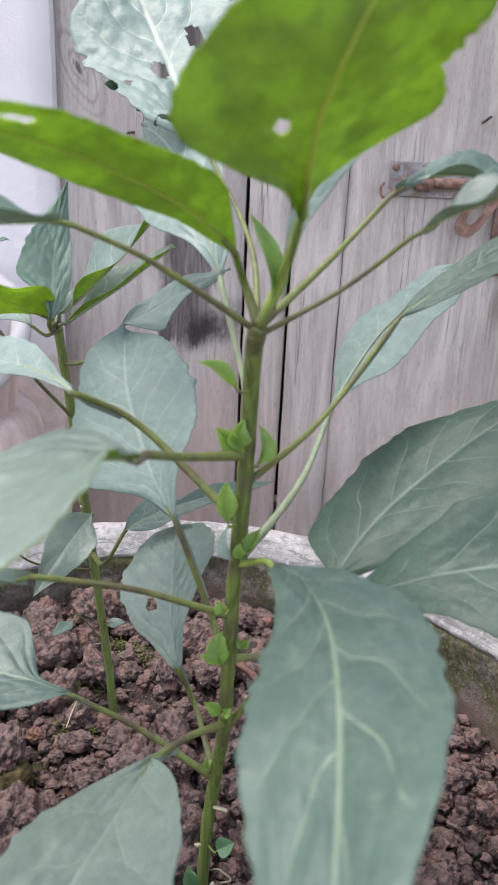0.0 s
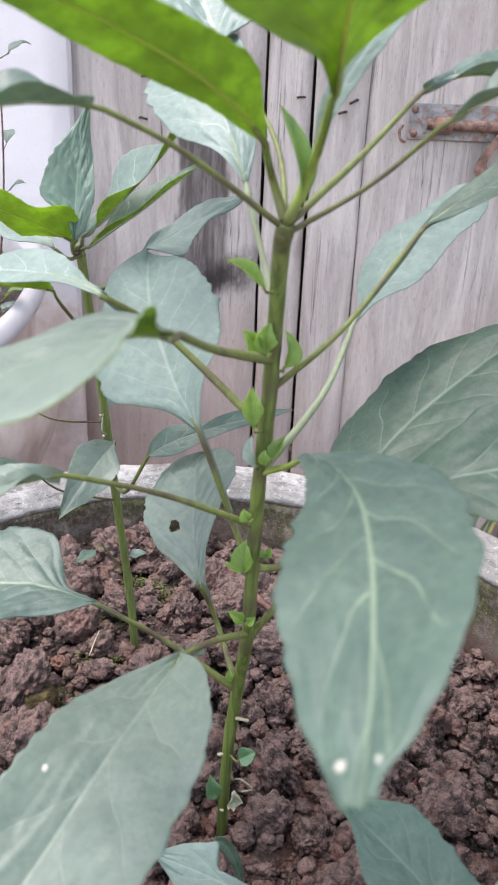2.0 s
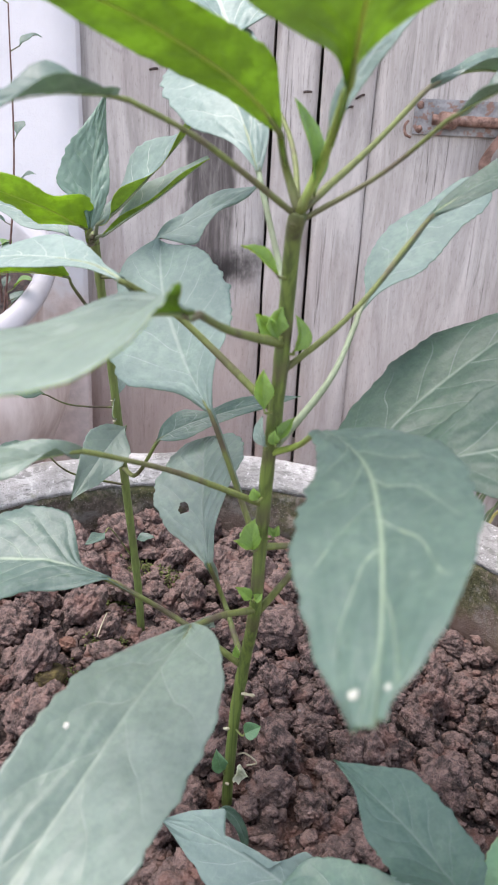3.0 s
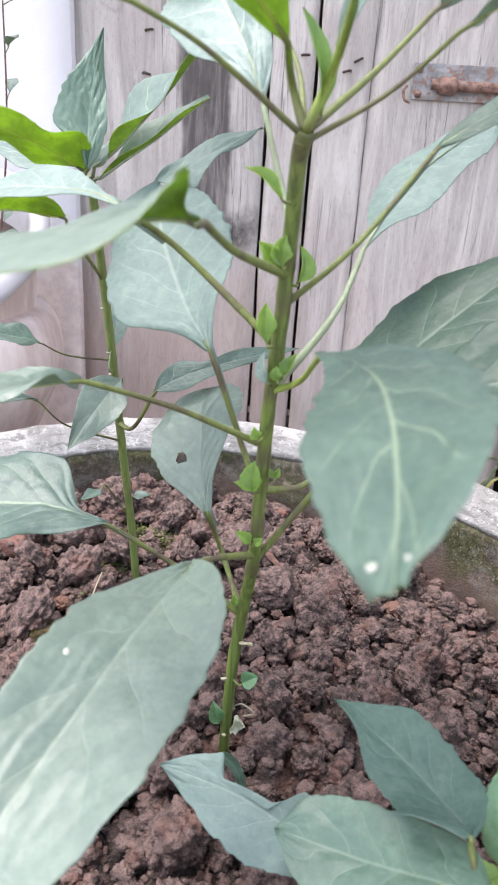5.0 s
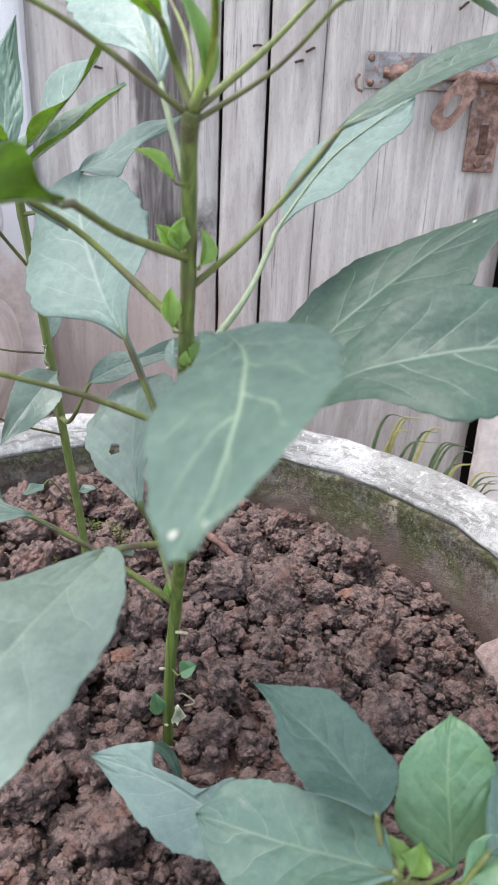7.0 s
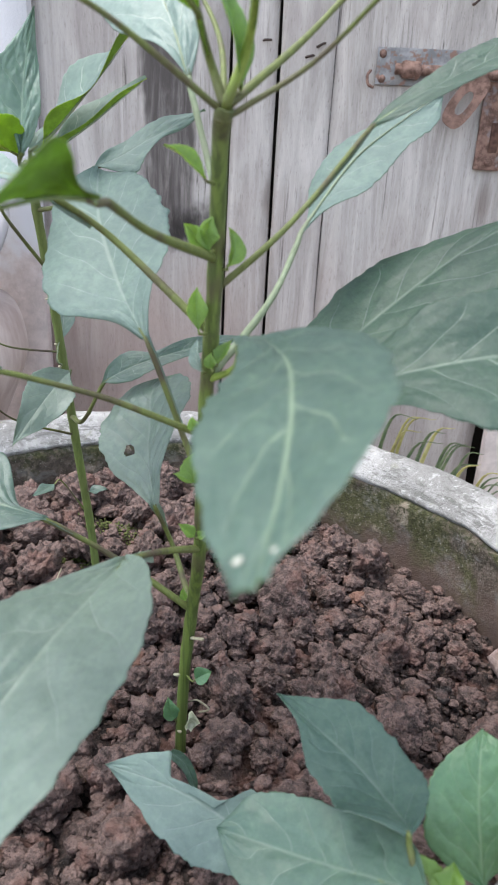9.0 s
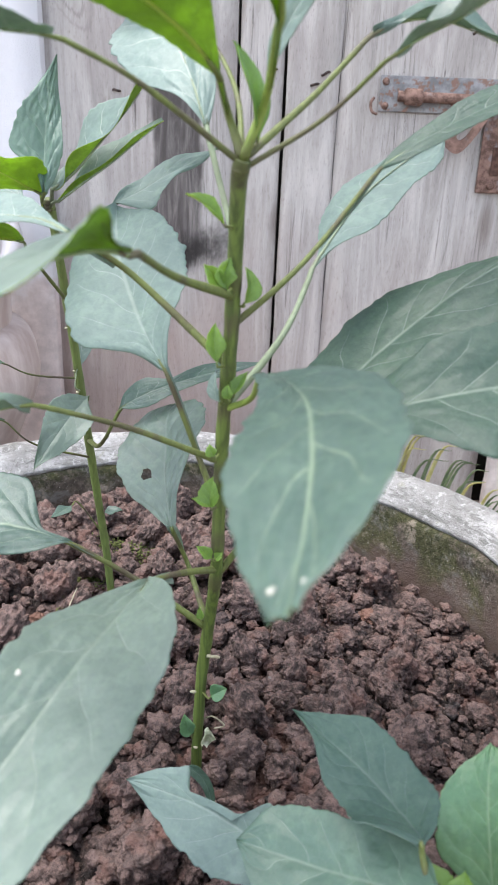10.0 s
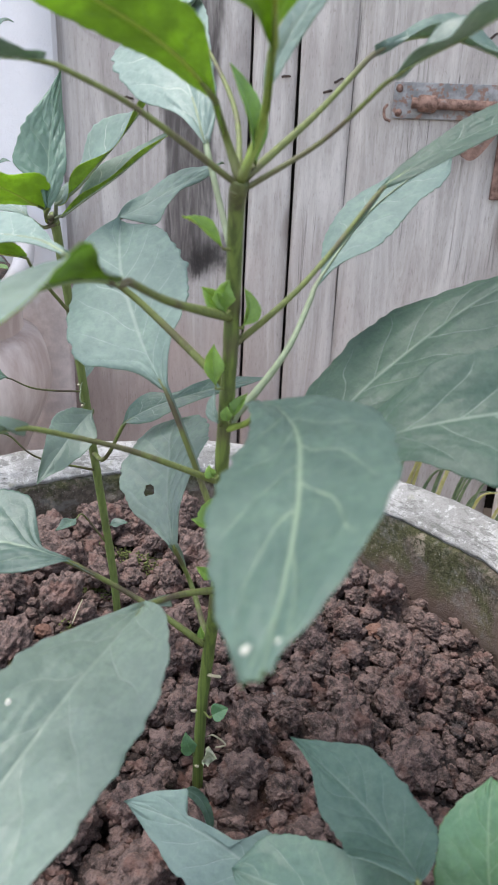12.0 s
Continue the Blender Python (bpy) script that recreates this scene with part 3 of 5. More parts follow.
def curled_margin(blade, at, size, face, tilt):
    """A shrivelled dark flap where the torn margin has rolled over."""
    bm = bmesh.new()
    bmesh.ops.create_icosphere(bm, subdivisions=4, radius=1)
    turn = Vector((0, -1, 0)).rotation_difference(Vector(face).normalized()).to_matrix().to_4x4()
    bm.transform(Matrix.Translation(at) @ turn @ Matrix.Rotation(tilt, 4, "Y") @ Matrix.Diagonal((size, size * 0.22, size * 0.5, 1)))
    roughen(bm, size * 0.4, 210)
    return part("curled_margin", smooth(bm), SHRIVELLED, blade, "shrivelled dark green rolled margin")


def leaf(plant, node, bend, base, mid, tip, half, face, young=0, pale=0, fold=0.15, wave=0.5, wide=0.4, quilt=1, torn=0, holes=(), flecks=(), bite=0, taper=0.8, point=1.1, deep=0, rag=1.0, stalk=1.0, notch=None, face_base=None, under=0, sides=None, cup=0.0, blunt=0.4, fresh=0, label=""):
    """One leaf of a plant: the blade with an upper and a lower face, its petiole and its midrib.
    sides: half widths in mm at five steps from base to tip, for the one side and the other.
    blunt: half width in mm at the very tip; fresh: a bright green (1) or brownish petiole, and (1, 3) no wings on it."""
    node, bend, base, mid, tip, face = (Vector(p) for p in (node, bend, base, mid, tip, face))
    if plant.name in STEM_LINES:
        near = min(STEM_LINES[plant.name], key=lambda p: (p - node).length)
        node = near.copy() if (near - node).length < 0.025 else node
    rnd = random.Random(hash((round(node.x * 1e4), round(tip.z * 1e4), round(tip.x * 1e4))) & 0xffff)
    ctrl = mid * 2 - (base + tip) * 0.5
    length = (mid - base).length + (tip - mid).length
    nu, nv = (90, 22) if torn else (150, 44) if holes else (120, 26) if length > 0.06 else (48, 12)

    def breadth(u):
        """Half width along the leaf: drawn out into the petiole, widest at wide, pointed at the tip."""
        if u < wide:
            s = u / wide
            return 0.012 + 0.988 * (s * s * (3 - 2 * s)) ** taper
        t = (1 - u) / (1 - wide)
        return math.sin(math.pi / 2 * t) ** point * (1 - 0.12 * (1 - t) * t) + 0.002

    def side_width(u, v):
        """Half width on the side of v, by its five steps."""
        if not sides:
            return half * breadth(u)
        if u < 0:
            return wing * (1 + u / 0.16) ** 1.5 + 0.0003
        return eased(u, (wing, *(w * 0.001 for w in sides[0 if v >= 0 else 1]), blunt * 0.001))

    wing = 0.0018 * half / 0.035 if sides and pale != 1 and fresh not in (1, 3) else 0.0006
    thick = max(0.0006, min(0.0017, length * 0.0128 + half * 0.011))
    tail = spline([node, bend, base], 61)

    def along(u):
        """The middle line: the blade's own arc, and before it the end of the petiole."""
        return bezier(base, ctrl, tip, u) if u >= 0 else tail[60 + round(u * 150)]

    phase = rnd.random() * 6.28
    bulge = min(quilt, 1.0 + 0.15 * quilt)
    ribs = 5.4 + 1.4 * rnd.random()
    sweep = 1.15 * ribs * half / length
    bm = bmesh.new()
    uvl = bm.loops.layers.uv.new("UVMap")
    vnl = bm.loops.layers.uv.new("Veins")
    vein_at = {}
    upper, lower = [], []
    for i in range(nu + 1):
        u = i / nu if not sides or pale == 1 or fresh in (1, 3) else -0.16 + 1.16 * i / nu
        p = along(u)
        d = (along(min(1, u + 0.01)) - along(max(-0.16, u - 0.01))).normalized()
        turned_face = Vector(face_base).lerp(face, max(0, u) if sides else min(1, u / 0.55)) if face_base else face
        s = d.cross(turned_face).normalized()
        nrm = s.cross(d).normalized()
        both = side_width(u, 1), side_width(u, -1)
        row_u, row_l = [], []
        for j in range(-nv, nv + 1):
            v = j / nv
            av = abs(v)
            w = both[0 if v >= 0 else 1]
            flank = Vector((u * 7, (3 if v > 0 else 0) + phase, 3))
            edge = 1 + rag * max(0, min(1, u / 0.3)) * av ** 5 * ((0.05 if sides else 0.15) * noise.noise(flank) + 0.06 * noise.noise(Vector((u * 26, flank.y, 1))) + 0.02 * noise.noise(Vector((u * 58, flank.y, 5))))
            if notch and v * notch[1] > 0:
                edge *= 1 - notch[2] * math.exp(-((u - notch[0]) / notch[3]) ** 2) * av
            if torn and v * torn > 0.2:
                edge *= 1 - 0.32 * max(0, noise.fractal(Vector((u * 9 + phase, 1.5, 0)), 1.0, 2.0, 3) + 0.25) * (av - 0.2)
            if bite and v * bite[0] > 0:
                edge *= 1 - 0.94 * min(1, max(0, (u - bite[1]) / 0.12)) * min(1, max(0, (bite[2] - u) / 0.03)) * av
            q = v * w * edge
            vein = u * ribs - sweep * av ** 0.9 + (0.45 if v > 0 else 0) + 0.30 * noise.noise(Vector((u * 4, v * 2.5, phase)))
            swell = abs(math.sin(math.pi * vein)) ** 0.7 * min(1, av * 4) * (1 - av ** 4)
            lift = fold * abs(q) + cup * q * q / half + bulge * 0.00068 * (half / 0.03) * swell
            lift += bulge * 0.0004 * (half / 0.03) * noise.noise(Vector((u * 17, v * 8, phase))) * (1 - av ** 4)
            if u < 0:
                lift = fold * abs(q) - thick * min(1, -u / 0.05)
            lift += wave * half * 0.16 * av ** 2 * math.sin(u * 10.5 + phase + (2.0 if v > 0 else 0))
            lift += half * 0.06 * noise.noise(Vector((u * 3.2 + phase, v * 1.6, phase)))
            co = p + s * q + nrm * lift
            vein_at[i, j + nv] = vein
            row_u.append(bm.verts.new(co))
            row_l.append(bm.verts.new(co - nrm * 0.00045))
        upper.append(row_u)
        lower.append(row_l)
    marks = [(upper[round((fu if not sides else (fu + 0.16) / 1.16) * nu)][nv + round(fv * nv)].co.copy(), fs) for fu, fv, fs in flecks]
    cut = set()
    for hu, hv, hr in holes:
        for i in range(nu):
            for j in range(2 * nv):
                if (((i + 0.5) / nu * (1.16 if sides else 1) - (0.16 if sides else 0) - hu) * length) ** 2 + (((j + 0.5) / nv - 1 - hv) * half) ** 2 < (hr * (1 + 0.12 * math.sin(i * 0.5 + j * 0.8))) ** 2:
                    cut.add((i, j))
    if torn:
        for ci, cj, ri, rj in ((37, 18.2, 4.6, 2.6), (49, 29.5, 6.0, 1.9), (30, 4.5, 1.8, 1.4)):
            for i in range(nu):
                for j in range(2 * nv):
                    if ((i - ci) / ri) ** 2 + ((j - cj) / rj) ** 2 < 1 + 0.2 * math.sin(i * 0.7 + j * 0.9):
                        cut.add((i, j))

    def quad(vs, at, slot):
        f = bm.faces.new(vs)
        f.smooth, f.material_index = True, slot
        for loop, (a, b) in zip(f.loops, at):
            loop[uvl].uv = a / nu, b / (2 * nv)
            loop[vnl].uv = vein_at[a, b], abs(b / nv - 1)

    for i in range(nu):
        for j in range(2 * nv):
            if (i, j) in cut:
                continue
            at = ((i, j), (i, j + 1), (i + 1, j + 1), (i + 1, j))
            quad((upper[i][j], upper[i][j + 1], upper[i + 1][j + 1], upper[i + 1][j]), at, 0)
            at = ((i + 1, j), (i + 1, j + 1), (i, j + 1), (i, j))
            quad((lower[i + 1][j], lower[i + 1][j + 1], lower[i][j + 1], lower[i][j]), at, 1)
        for j in (0, 2 * nv):
            vs = (upper[i][j], upper[i + 1][j], lower[i + 1][j], lower[i][j])
            at = ((i, j), (i + 1, j), (i + 1, j), (i, j))
            quad(vs if j == 0 else vs[::-1], at if j == 0 else at[::-1], 1)
    for v in [v for v in bm.verts if not v.link_faces]:
        bm.verts.remove(v)
    mats = [((LEAF_UP, DEEP_UP, GREEN_UP, SHEEN_UP, MATTE_UP, DULL_UP)[deep], LEAF_DOWN), (YOUNG_UP, YOUNG_DOWN), (FRESH_UP, YOUNG_DOWN), (LIME_UP, YOUNG_DOWN)][young]
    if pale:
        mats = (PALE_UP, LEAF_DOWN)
    if under:
        mats = (mats[0], (YOUNG_DOWN, LIME_DOWN, MATTE_UP)[under - 1])
    label = label or ("bright green young leaf" if young else "pale blue-green leaf" if pale else "deep green leaf" if deep == 1 else "")
    blade = part("leaf", bm, mats, plant, label)
    for at, size in marks:
        pale_spot(blade, at, size, face)
    if torn:
        for at, size, tilt in (((-0.0675, 0.5660, 0.5045), 0.0044, 0.3), ((-0.0495, 0.5555, 0.4955), 0.0054, -0.2), ((-0.0368, 0.5460, 0.4872), 0.0058, -0.5)):
            curled_margin(blade, at, size, face, tilt)
    # midrib, sunk into the blade
    rib = []
    steps = 24
    for k in range(steps):
        u = k / (steps - 1) * 0.94
        p = bezier(base, ctrl, tip, u)
        d = (bezier(base, ctrl, tip, min(1, u + 0.01)) - bezier(base, ctrl, tip, max(0, u - 0.01))).normalized()
        s = d.cross(Vector(face_base).lerp(face, u) if sides and face_base else face).normalized()
        nrm = s.cross(d).normalized()
        rib.append(p + nrm * (half * 0.06 * noise.noise(Vector((u * 3.2 + phase, 0, phase))) - 0.0007 - half * 0.012))
    part("midrib", tube(rib, [thick * (1 - 0.8 * k / steps) * (0.45 if under == 3 else 0.9 if pale else 0.55 if young == 1 else 0.62) for k in range(steps)], 8), PALE_STALK if pale else YOUNG_RIB if young else RIB, blade, "pale midrib" if pale else "")
    pet = spline([node, bend, base], 17)[:-1] + [rib[k] for k in (0, 1, 2, 3, 4)]
    wide_part = [stalk * thick * (1.35 - 0.45 * min(1, k / 11)) for k in range(16)]
    run_out = [stalk * thick * q for q in (0.82, 0.70, 0.56, 0.40, 0.22)]
    part("petiole", tube(pet, wide_part + run_out, 8, rough=0.12), PALE_STALK if pale == 1 and not fresh else YOUNG_STALK if fresh == 1 or young == 1 and half > 0.03 else PETIOLE, blade, "")
    return blade


STEM_LINES = {}


def stem(plant, points, r0, r1, nodes=(), material=STEM):
    path = spline(points, 90)
    rad = []
    for i, p in enumerate(path):
        r = r0 + (r1 - r0) * i / 89
        for h in nodes:
            r *= 1 + 0.10 * math.exp(-((p.z - h) / 0.0045) ** 2)
        rad.append(r)
    stalk = part("stem", tube(path, rad, 16, rough=0.07), material, plant)
    STEM_LINES[plant.name] = path
    for h in nodes[-1:]:
        k = min(range(2, 88), key=lambda q: abs(path[q].z - h))
        ring = spline(path[k - 1:k + 2], 7)
        part("node", tube(ring, [rad[k] * f for f in (0.93, 1.00, 1.03, 1.045, 1.03, 1.00, 0.93)], 14, rough=0.1), NODE, stalk, "brownish swollen node")
    return stalk


def scar(plant, at, size):
    """A pale leaf scar on the stem."""
    bm = bmesh.new()
    bmesh.ops.create_icosphere(bm, subdivisions=2, radius=size, matrix=Matrix.Translation(at) @ Matrix.Diagonal((1, 1, 0.7, 1)))
    roughen(bm, size * 0.5, 300)
    return part("leaf_scar", smooth(bm), WITHERED, plant, "dry pale leaf scar")


# ---- ground, walls, door ----
def slab(name, lo, hi, material, cells=(1, 1), rough=0.0, scale=6.0, front_only=True):
    """A wall block from lo to hi whose front (towards -y) is a fine, uneven grid."""
    bm = bmesh.new()
    nx, nz = cells
    grid = []
    for k in range(nz + 1):
        row = []
        for i in range(nx + 1):
            p = Vector((lo[0] + (hi[0] - lo[0]) * i / nx, lo[1], lo[2] + (hi[2] - lo[2]) * k / nz))
            p.y += rough * noise.fractal(p * scale, 1.0, 2.0, 4)
            if i in (0, nx):
                p.x += rough * 0.5 * noise.fractal(Vector((i, 0, p.z * scale * 1.5)), 1.0, 2.0, 3)
            row.append(bm.verts.new(p))
        grid.append(row)
    for k in range(nz):
        for i in range(nx):
            bm.faces.new((grid[k][i], grid[k][i + 1], grid[k + 1][i + 1], grid[k + 1][i])).smooth = True
    border = [(grid[0], 1), (grid[nz], -1), ([r[0] for r in grid], -1), ([r[nx] for r in grid], 1)]
    for line, turn in border:
        back = [bm.verts.new((v.co.x, hi[1], v.co.z)) for v in line]
        for a in range(len(line) - 1):
            vs = (line[a], back[a], back[a + 1], line[a + 1])
            bm.faces.new(vs if turn > 0 else vs[::-1])
    bmesh.ops.recalc_face_normals(bm, faces=bm.faces[:])
    return bm


def structure(name, bm, material, label):
    return tagged(part(name, bm, material, None), label, name.split("_")[0], kind="structure")


GROUND_Z = -0.34
bm = bmesh.new()
bmesh.ops.create_grid(bm, x_segments=60, y_segments=60, size=1)
for v in bm.verts:
    far = max(abs(v.co.x), abs(v.co.y))
    v.co *= 0.6 + 3.0 * far ** 2 + 900 * far ** 14
    v.co.z = GROUND_Z + 0.02 * noise.fractal(Vector((v.co.x, v.co.y, 0)) * 1.5, 1.0, 2.0, 3)
structure("ground", smooth(bm), EARTH, "bare trodden earth ground of the yard")
bm = slab("w", (-2.6, 1.283, -0.4), (-0.349, 1.46, 1.72), WALL_LEFT, (50, 70), 0.004, 7)
box((2.24, 0.03, 2.11), (-1.475, 1.4765, 0.66), 0, bm)
structure("wall_left", bm, WALL_LEFT, "white-painted plaster wall flaked to pink render below")
bm = slab("w", (0.398, 1.268, -0.4), (2.6, 1.292, 1.74), WALL_RIGHT, (50, 85), 0.006, 6)
box((2.1, 0.17, 2.13), (1.55, 1.3785, 0.665), 0, bm)
structure("wall_right", bm, WALL_RIGHT, "pale uneven rendered wall beside the plank door")
# added backing sheet, painted near-black so the door gaps read as shaded
structure("wall_back", box((5.4, 0.05, 2.12), (0, 1.70, 0.66)), GAP_SHADE, "added near-black backing that gives the door gaps their shade")

door = thing("door_1", "old weathered grey plank door with a rusty bolt", "door", kind="structure")


def plank(x0, x1, y, seed):
    """One board with wavering edges, rounded arrises and a little cupping."""
    bm = bmesh.new()
    nx, nz = 10, 88
    rows = []
    for k in range(nz + 1):
        z = -0.30 + 1.96 * k / nz
        row = []
        for side in (0, 1):
            for i in range(nx + 1):
                t = i / nx
                wob = 0.0016 * noise.fractal(Vector((seed + (0 if t < 0.5 else 9), 0, z * 6)), 1.0, 2.0, 4)
                x = x0 + (x1 - x0) * t + wob * abs(2 * t - 1)
                arris = 0.004 * max(0, abs(2 * t - 1) - 0.93) / 0.07
                yy = y + (0.026 if side else arris + 0.0012 * noise.fractal(Vector((x * 30, seed, z * 3)), 1.0, 2.0, 3))
                row.append(bm.verts.new((x if not side else x0 + x1 - x, yy, z)))
        rows.append(row)
    m = 2 * (nx + 1)
    for k in range(nz):
        for i in range(m):
            bm.faces.new((rows[k][i], rows[k][(i + 1) % m], rows[k + 1][(i + 1) % m], rows[k + 1][i]))
    bm.faces.new(rows[0][::-1])
    bm.faces.new(rows[-1])
    return part("plank", smooth(bm), WOOD, door)


for x0, x1, y, seed in ((-0.356, -0.0605, 1.3005, 1.0), (-0.0555, 0.0095, 1.302, 2.0), (0.0145, 0.0925, 1.300, 3.0), (0.0938, 0.3865, 1.3012, 4.0)):
    plank(x0, x1, y, seed)
for z in (-0.1, 0.78, 1.48):
    part("cross_rail", box((0.70, 0.03, 0.10), (0.01, 1.3425, z), 0.003), WOOD, door)

for x, z, tilt in NAILS:
    head = tube([Vector((x - 0.0055, 1.2995, z)), Vector((x - 0.003, 1.2975, z + 0.001)), Vector((x + 0.004, 1.297, z + tilt)), Vector((x + 0.006, 1.300, z + tilt))], 0.0017, 6, rough=0.3)
    part("bent_nail", head, NAIL, door, "dark iron nail bent flat into the board")

# ---- bolt ----
bolt = thing("slide_bolt", "rusty iron slide bolt with hasp on the plank door", "bolt")
bm = box((0.232, 0.003, 0.048), (0.268, 1.2970, 0.4905), 0.001)
part("back_plate", roughen(bm, 0.0006, 40), ZINC, bolt, "grey galvanised back plate flecked with rust")
part("rod", tube(spline([(0.178, 1.284, 0.487), (0.25, 1.284, 0.486), (0.33, 1.284, 0.4845), (0.43, 1.284, 0.482)], 20), 0.0072, 14, rough=0.08), RUST, bolt)
for x, w in ((0.200, 0.026), (0.372, 0.022)):
    b = tube([Vector((x - w / 2, 1.2855, 0.487)), Vector((x - w / 2 + 0.003, 1.2855, 0.487)), Vector((x + w / 2 - 0.003, 1.2855, 0.486)), Vector((x + w / 2, 1.2855, 0.486))], [0.0095, 0.0115, 0.0115, 0.0095], 16, rough=0.1)
    part("barrel", b, RUST, bolt)
for x, z in ((0.160, 0.506), (0.161, 0.474)):
    part("screw", tube([Vector((x, 1.2955, z)), Vector((x, 1.2935, z)), Vector((x, 1.2925, z))], [0.0055, 0.005, 0.002], 10, rough=0.2), RUST, bolt)
part("bent_spike", tube(spline([(0.1445, 1.2965, 0.484), (0.140, 1.290, 0.477), (0.142, 1.288, 0.466), (0.150, 1.290, 0.462)], 14), 0.0021, 8), RUST, bolt)
# the tongue: a slotted tab hanging from the rod
bm = bmesh.new()
outer, inner = [], []
tab = Matrix.Translation((0.281, 1.2735, 0.450)) @ Matrix.Rotation(radians(33), 4, "Y")
for k in range(32):
    a = 2 * math.pi * k / 32
    ca, sa = math.cos(a), math.sin(a)
    outer.append((0.0185 * (abs(ca) ** 0.6) * (1 if ca > 0 else -1), 0.040 * (abs(sa) ** 0.7) * (1 if sa > 0 else -1)))
    inner.append((0.0070 * ca, -0.004 + 0.0175 * (abs(sa) ** 0.7) * (1 if sa > 0 else -1)))
rings = [[bm.verts.new(tab @ Vector((x, y, z))) for x, z in loop] for loop, y in ((outer, 0), (inner, 0), (inner, 0.003), (outer, 0.003))]
for a, b in zip(rings, rings[1:] + rings[:1]):
    for k in range(32):
        bm.faces.new((a[k], a[(k + 1) % 32], b[(k + 1) % 32], b[k]))
bmesh.ops.recalc_face_normals(bm, faces=bm.faces[:])
part("tongue", bm, RUST, bolt, "slotted rusty tongue hanging from the rod")
bm = box((0.046, 0.004, 0.118), (0.332, 1.2945, 0.418), 0.0025)
roughen(bm, 0.0008, 60)
hasp = part("hasp_plate", bm, RUST, bolt, "upright rusty hasp plate with a dark slot")
part("slot", roughen(box((0.012, 0.0022, 0.040), (0.333, 1.2918, 0.404), 0.001), 0.0010, 150), RUST_DARK, hasp)
part("rivet", tube([Vector((0.331, 1.293, 0.370)), Vector((0.331, 1.2905, 0.370)), Vector((0.331, 1.2895, 0.370))], [0.0062, 0.0055, 0.003], 12), RUST, hasp)

# ---- pot ----
CX, CY = POT_AT
pot = thing("concrete_planter", "round concrete planter with a whitewashed weathered rim", "planter")


def stretch(a):
    """The planter is a little out of round towards +x."""
    return 1 + 0.085 * max(0.0, math.cos(a)) ** 6


def lathe(profile, material, name, rough, scale, label=""):
    bm = bmesh.new()
    seg = 220
    rings = []
    for r, z in profile:
        ring = []
        for k in range(seg):
            a = 2 * math.pi * k / seg
            p = Vector((math.cos(a) * r, math.sin(a) * r, z))
            wob = noise.fractal(p * scale, 1.0, 2.0, 4) * rough
            rr = r * stretch(a) + wob + 0.004 * noise.noise(Vector((math.cos(a) * 2, math.sin(a) * 2, 7)))
            ring.append(bm.verts.new((CX + math.cos(a) * rr, CY + math.sin(a) * rr, z + wob * 0.8)))
        rings.append(ring)
    for a, b in zip(rings, rings[1:] + rings[:1]):
        for k in range(seg):
            bm.faces.new((a[k], a[(k + 1) % seg], b[(k + 1) % seg], b[k]))
    bmesh.ops.recalc_face_normals(bm, faces=bm.faces[:])
    return part(name, smooth(bm), material, pot, label)


def profile(points, count):
    return [(p.x, p.y) for p in spline([(r, z, 0) for r, z in points], count)]


R = POT_R
lathe(profile([(R - 0.012, -0.10), (R - 0.007, -0.02), (R - 0.002, 0.03), (R + 0.001, RIM_Z - 0.006), (R + 0.03, RIM_Z - 0.004), (R + 0.033, 0.02), (R + 0.02, -0.15), (R - 0.03, -0.335), (R - 0.06, -0.335), (R - 0.045, -0.2)], 60), POT, "pot_wall", 0.004, 22, "mossy damp concrete pot wall")
lathe(profile([(R + 0.008, RIM_Z - 0.012), (R + 0.001, RIM_Z - 0.006), (R - 0.001, RIM_Z - 0.001), (R + 0.004, RIM_Z + 0.006), (R + 0.010, RIM_Z + 0.013), (R + 0.026, RIM_Z + 0.023), (R + 0.044, RIM_Z + 0.018), (R + 0.052, RIM_Z - 0.004), (R + 0.042, RIM_Z - 0.026), (R + 0.034, RIM_Z - 0.03)], 40), RIM, "pot_rim", 0.0024, 30, "grey-white limewashed rim with lichen")


def ground_height(x, y):
    """The height of the soil inside the pot."""
    h = 0.012 * noise.noise(Vector((x * 7, y * 7, 0.3))) + 0.005 * noise.noise(Vector((x * 22, y * 22, 2.0)))
    h += -0.10 * max(0, x - 0.02) + 0.05 * max(0, -x - 0.03) * max(0.0, min(1.0, (y - 0.45) * 4))
    d = math.hypot(x, y - 0.5)
    return h - 0.008 + 0.010 * math.exp(-(d / 0.05) ** 2)


def crumble(x, y):
    """Packed crumbs at three sizes, rounded on top with deep gaps between."""
    h = 0.0
    warp = Vector((noise.noise(Vector((x * 60, y * 60, 0))), noise.noise(Vector((x * 60, y * 60, 9))), 0)) * 0.006
    for size, depth, z in ((0.034, 0.024, 0.0), (0.0150, 0.0130, 4.0), (0.0060, 0.0055, 8.0)):
        d = noise.voronoi(Vector((x, y, 0)) / size + warp / size + Vector((0, 0, z)))[0]
        h += depth * (math.sqrt(max(0.0, 1 - (d[0] * 1.15) ** 2)) - 0.62) * min(1.0, (d[1] - d[0]) * 3.0 + 0.25)
    return h


def surface(x, y):
    """The top of the crumbly soil."""
    return ground_height(x, y) + (crumble(x, y) - 0.009 if y > 0.33 else 0.0)


bm = bmesh.new()
cells = 330
rows = []
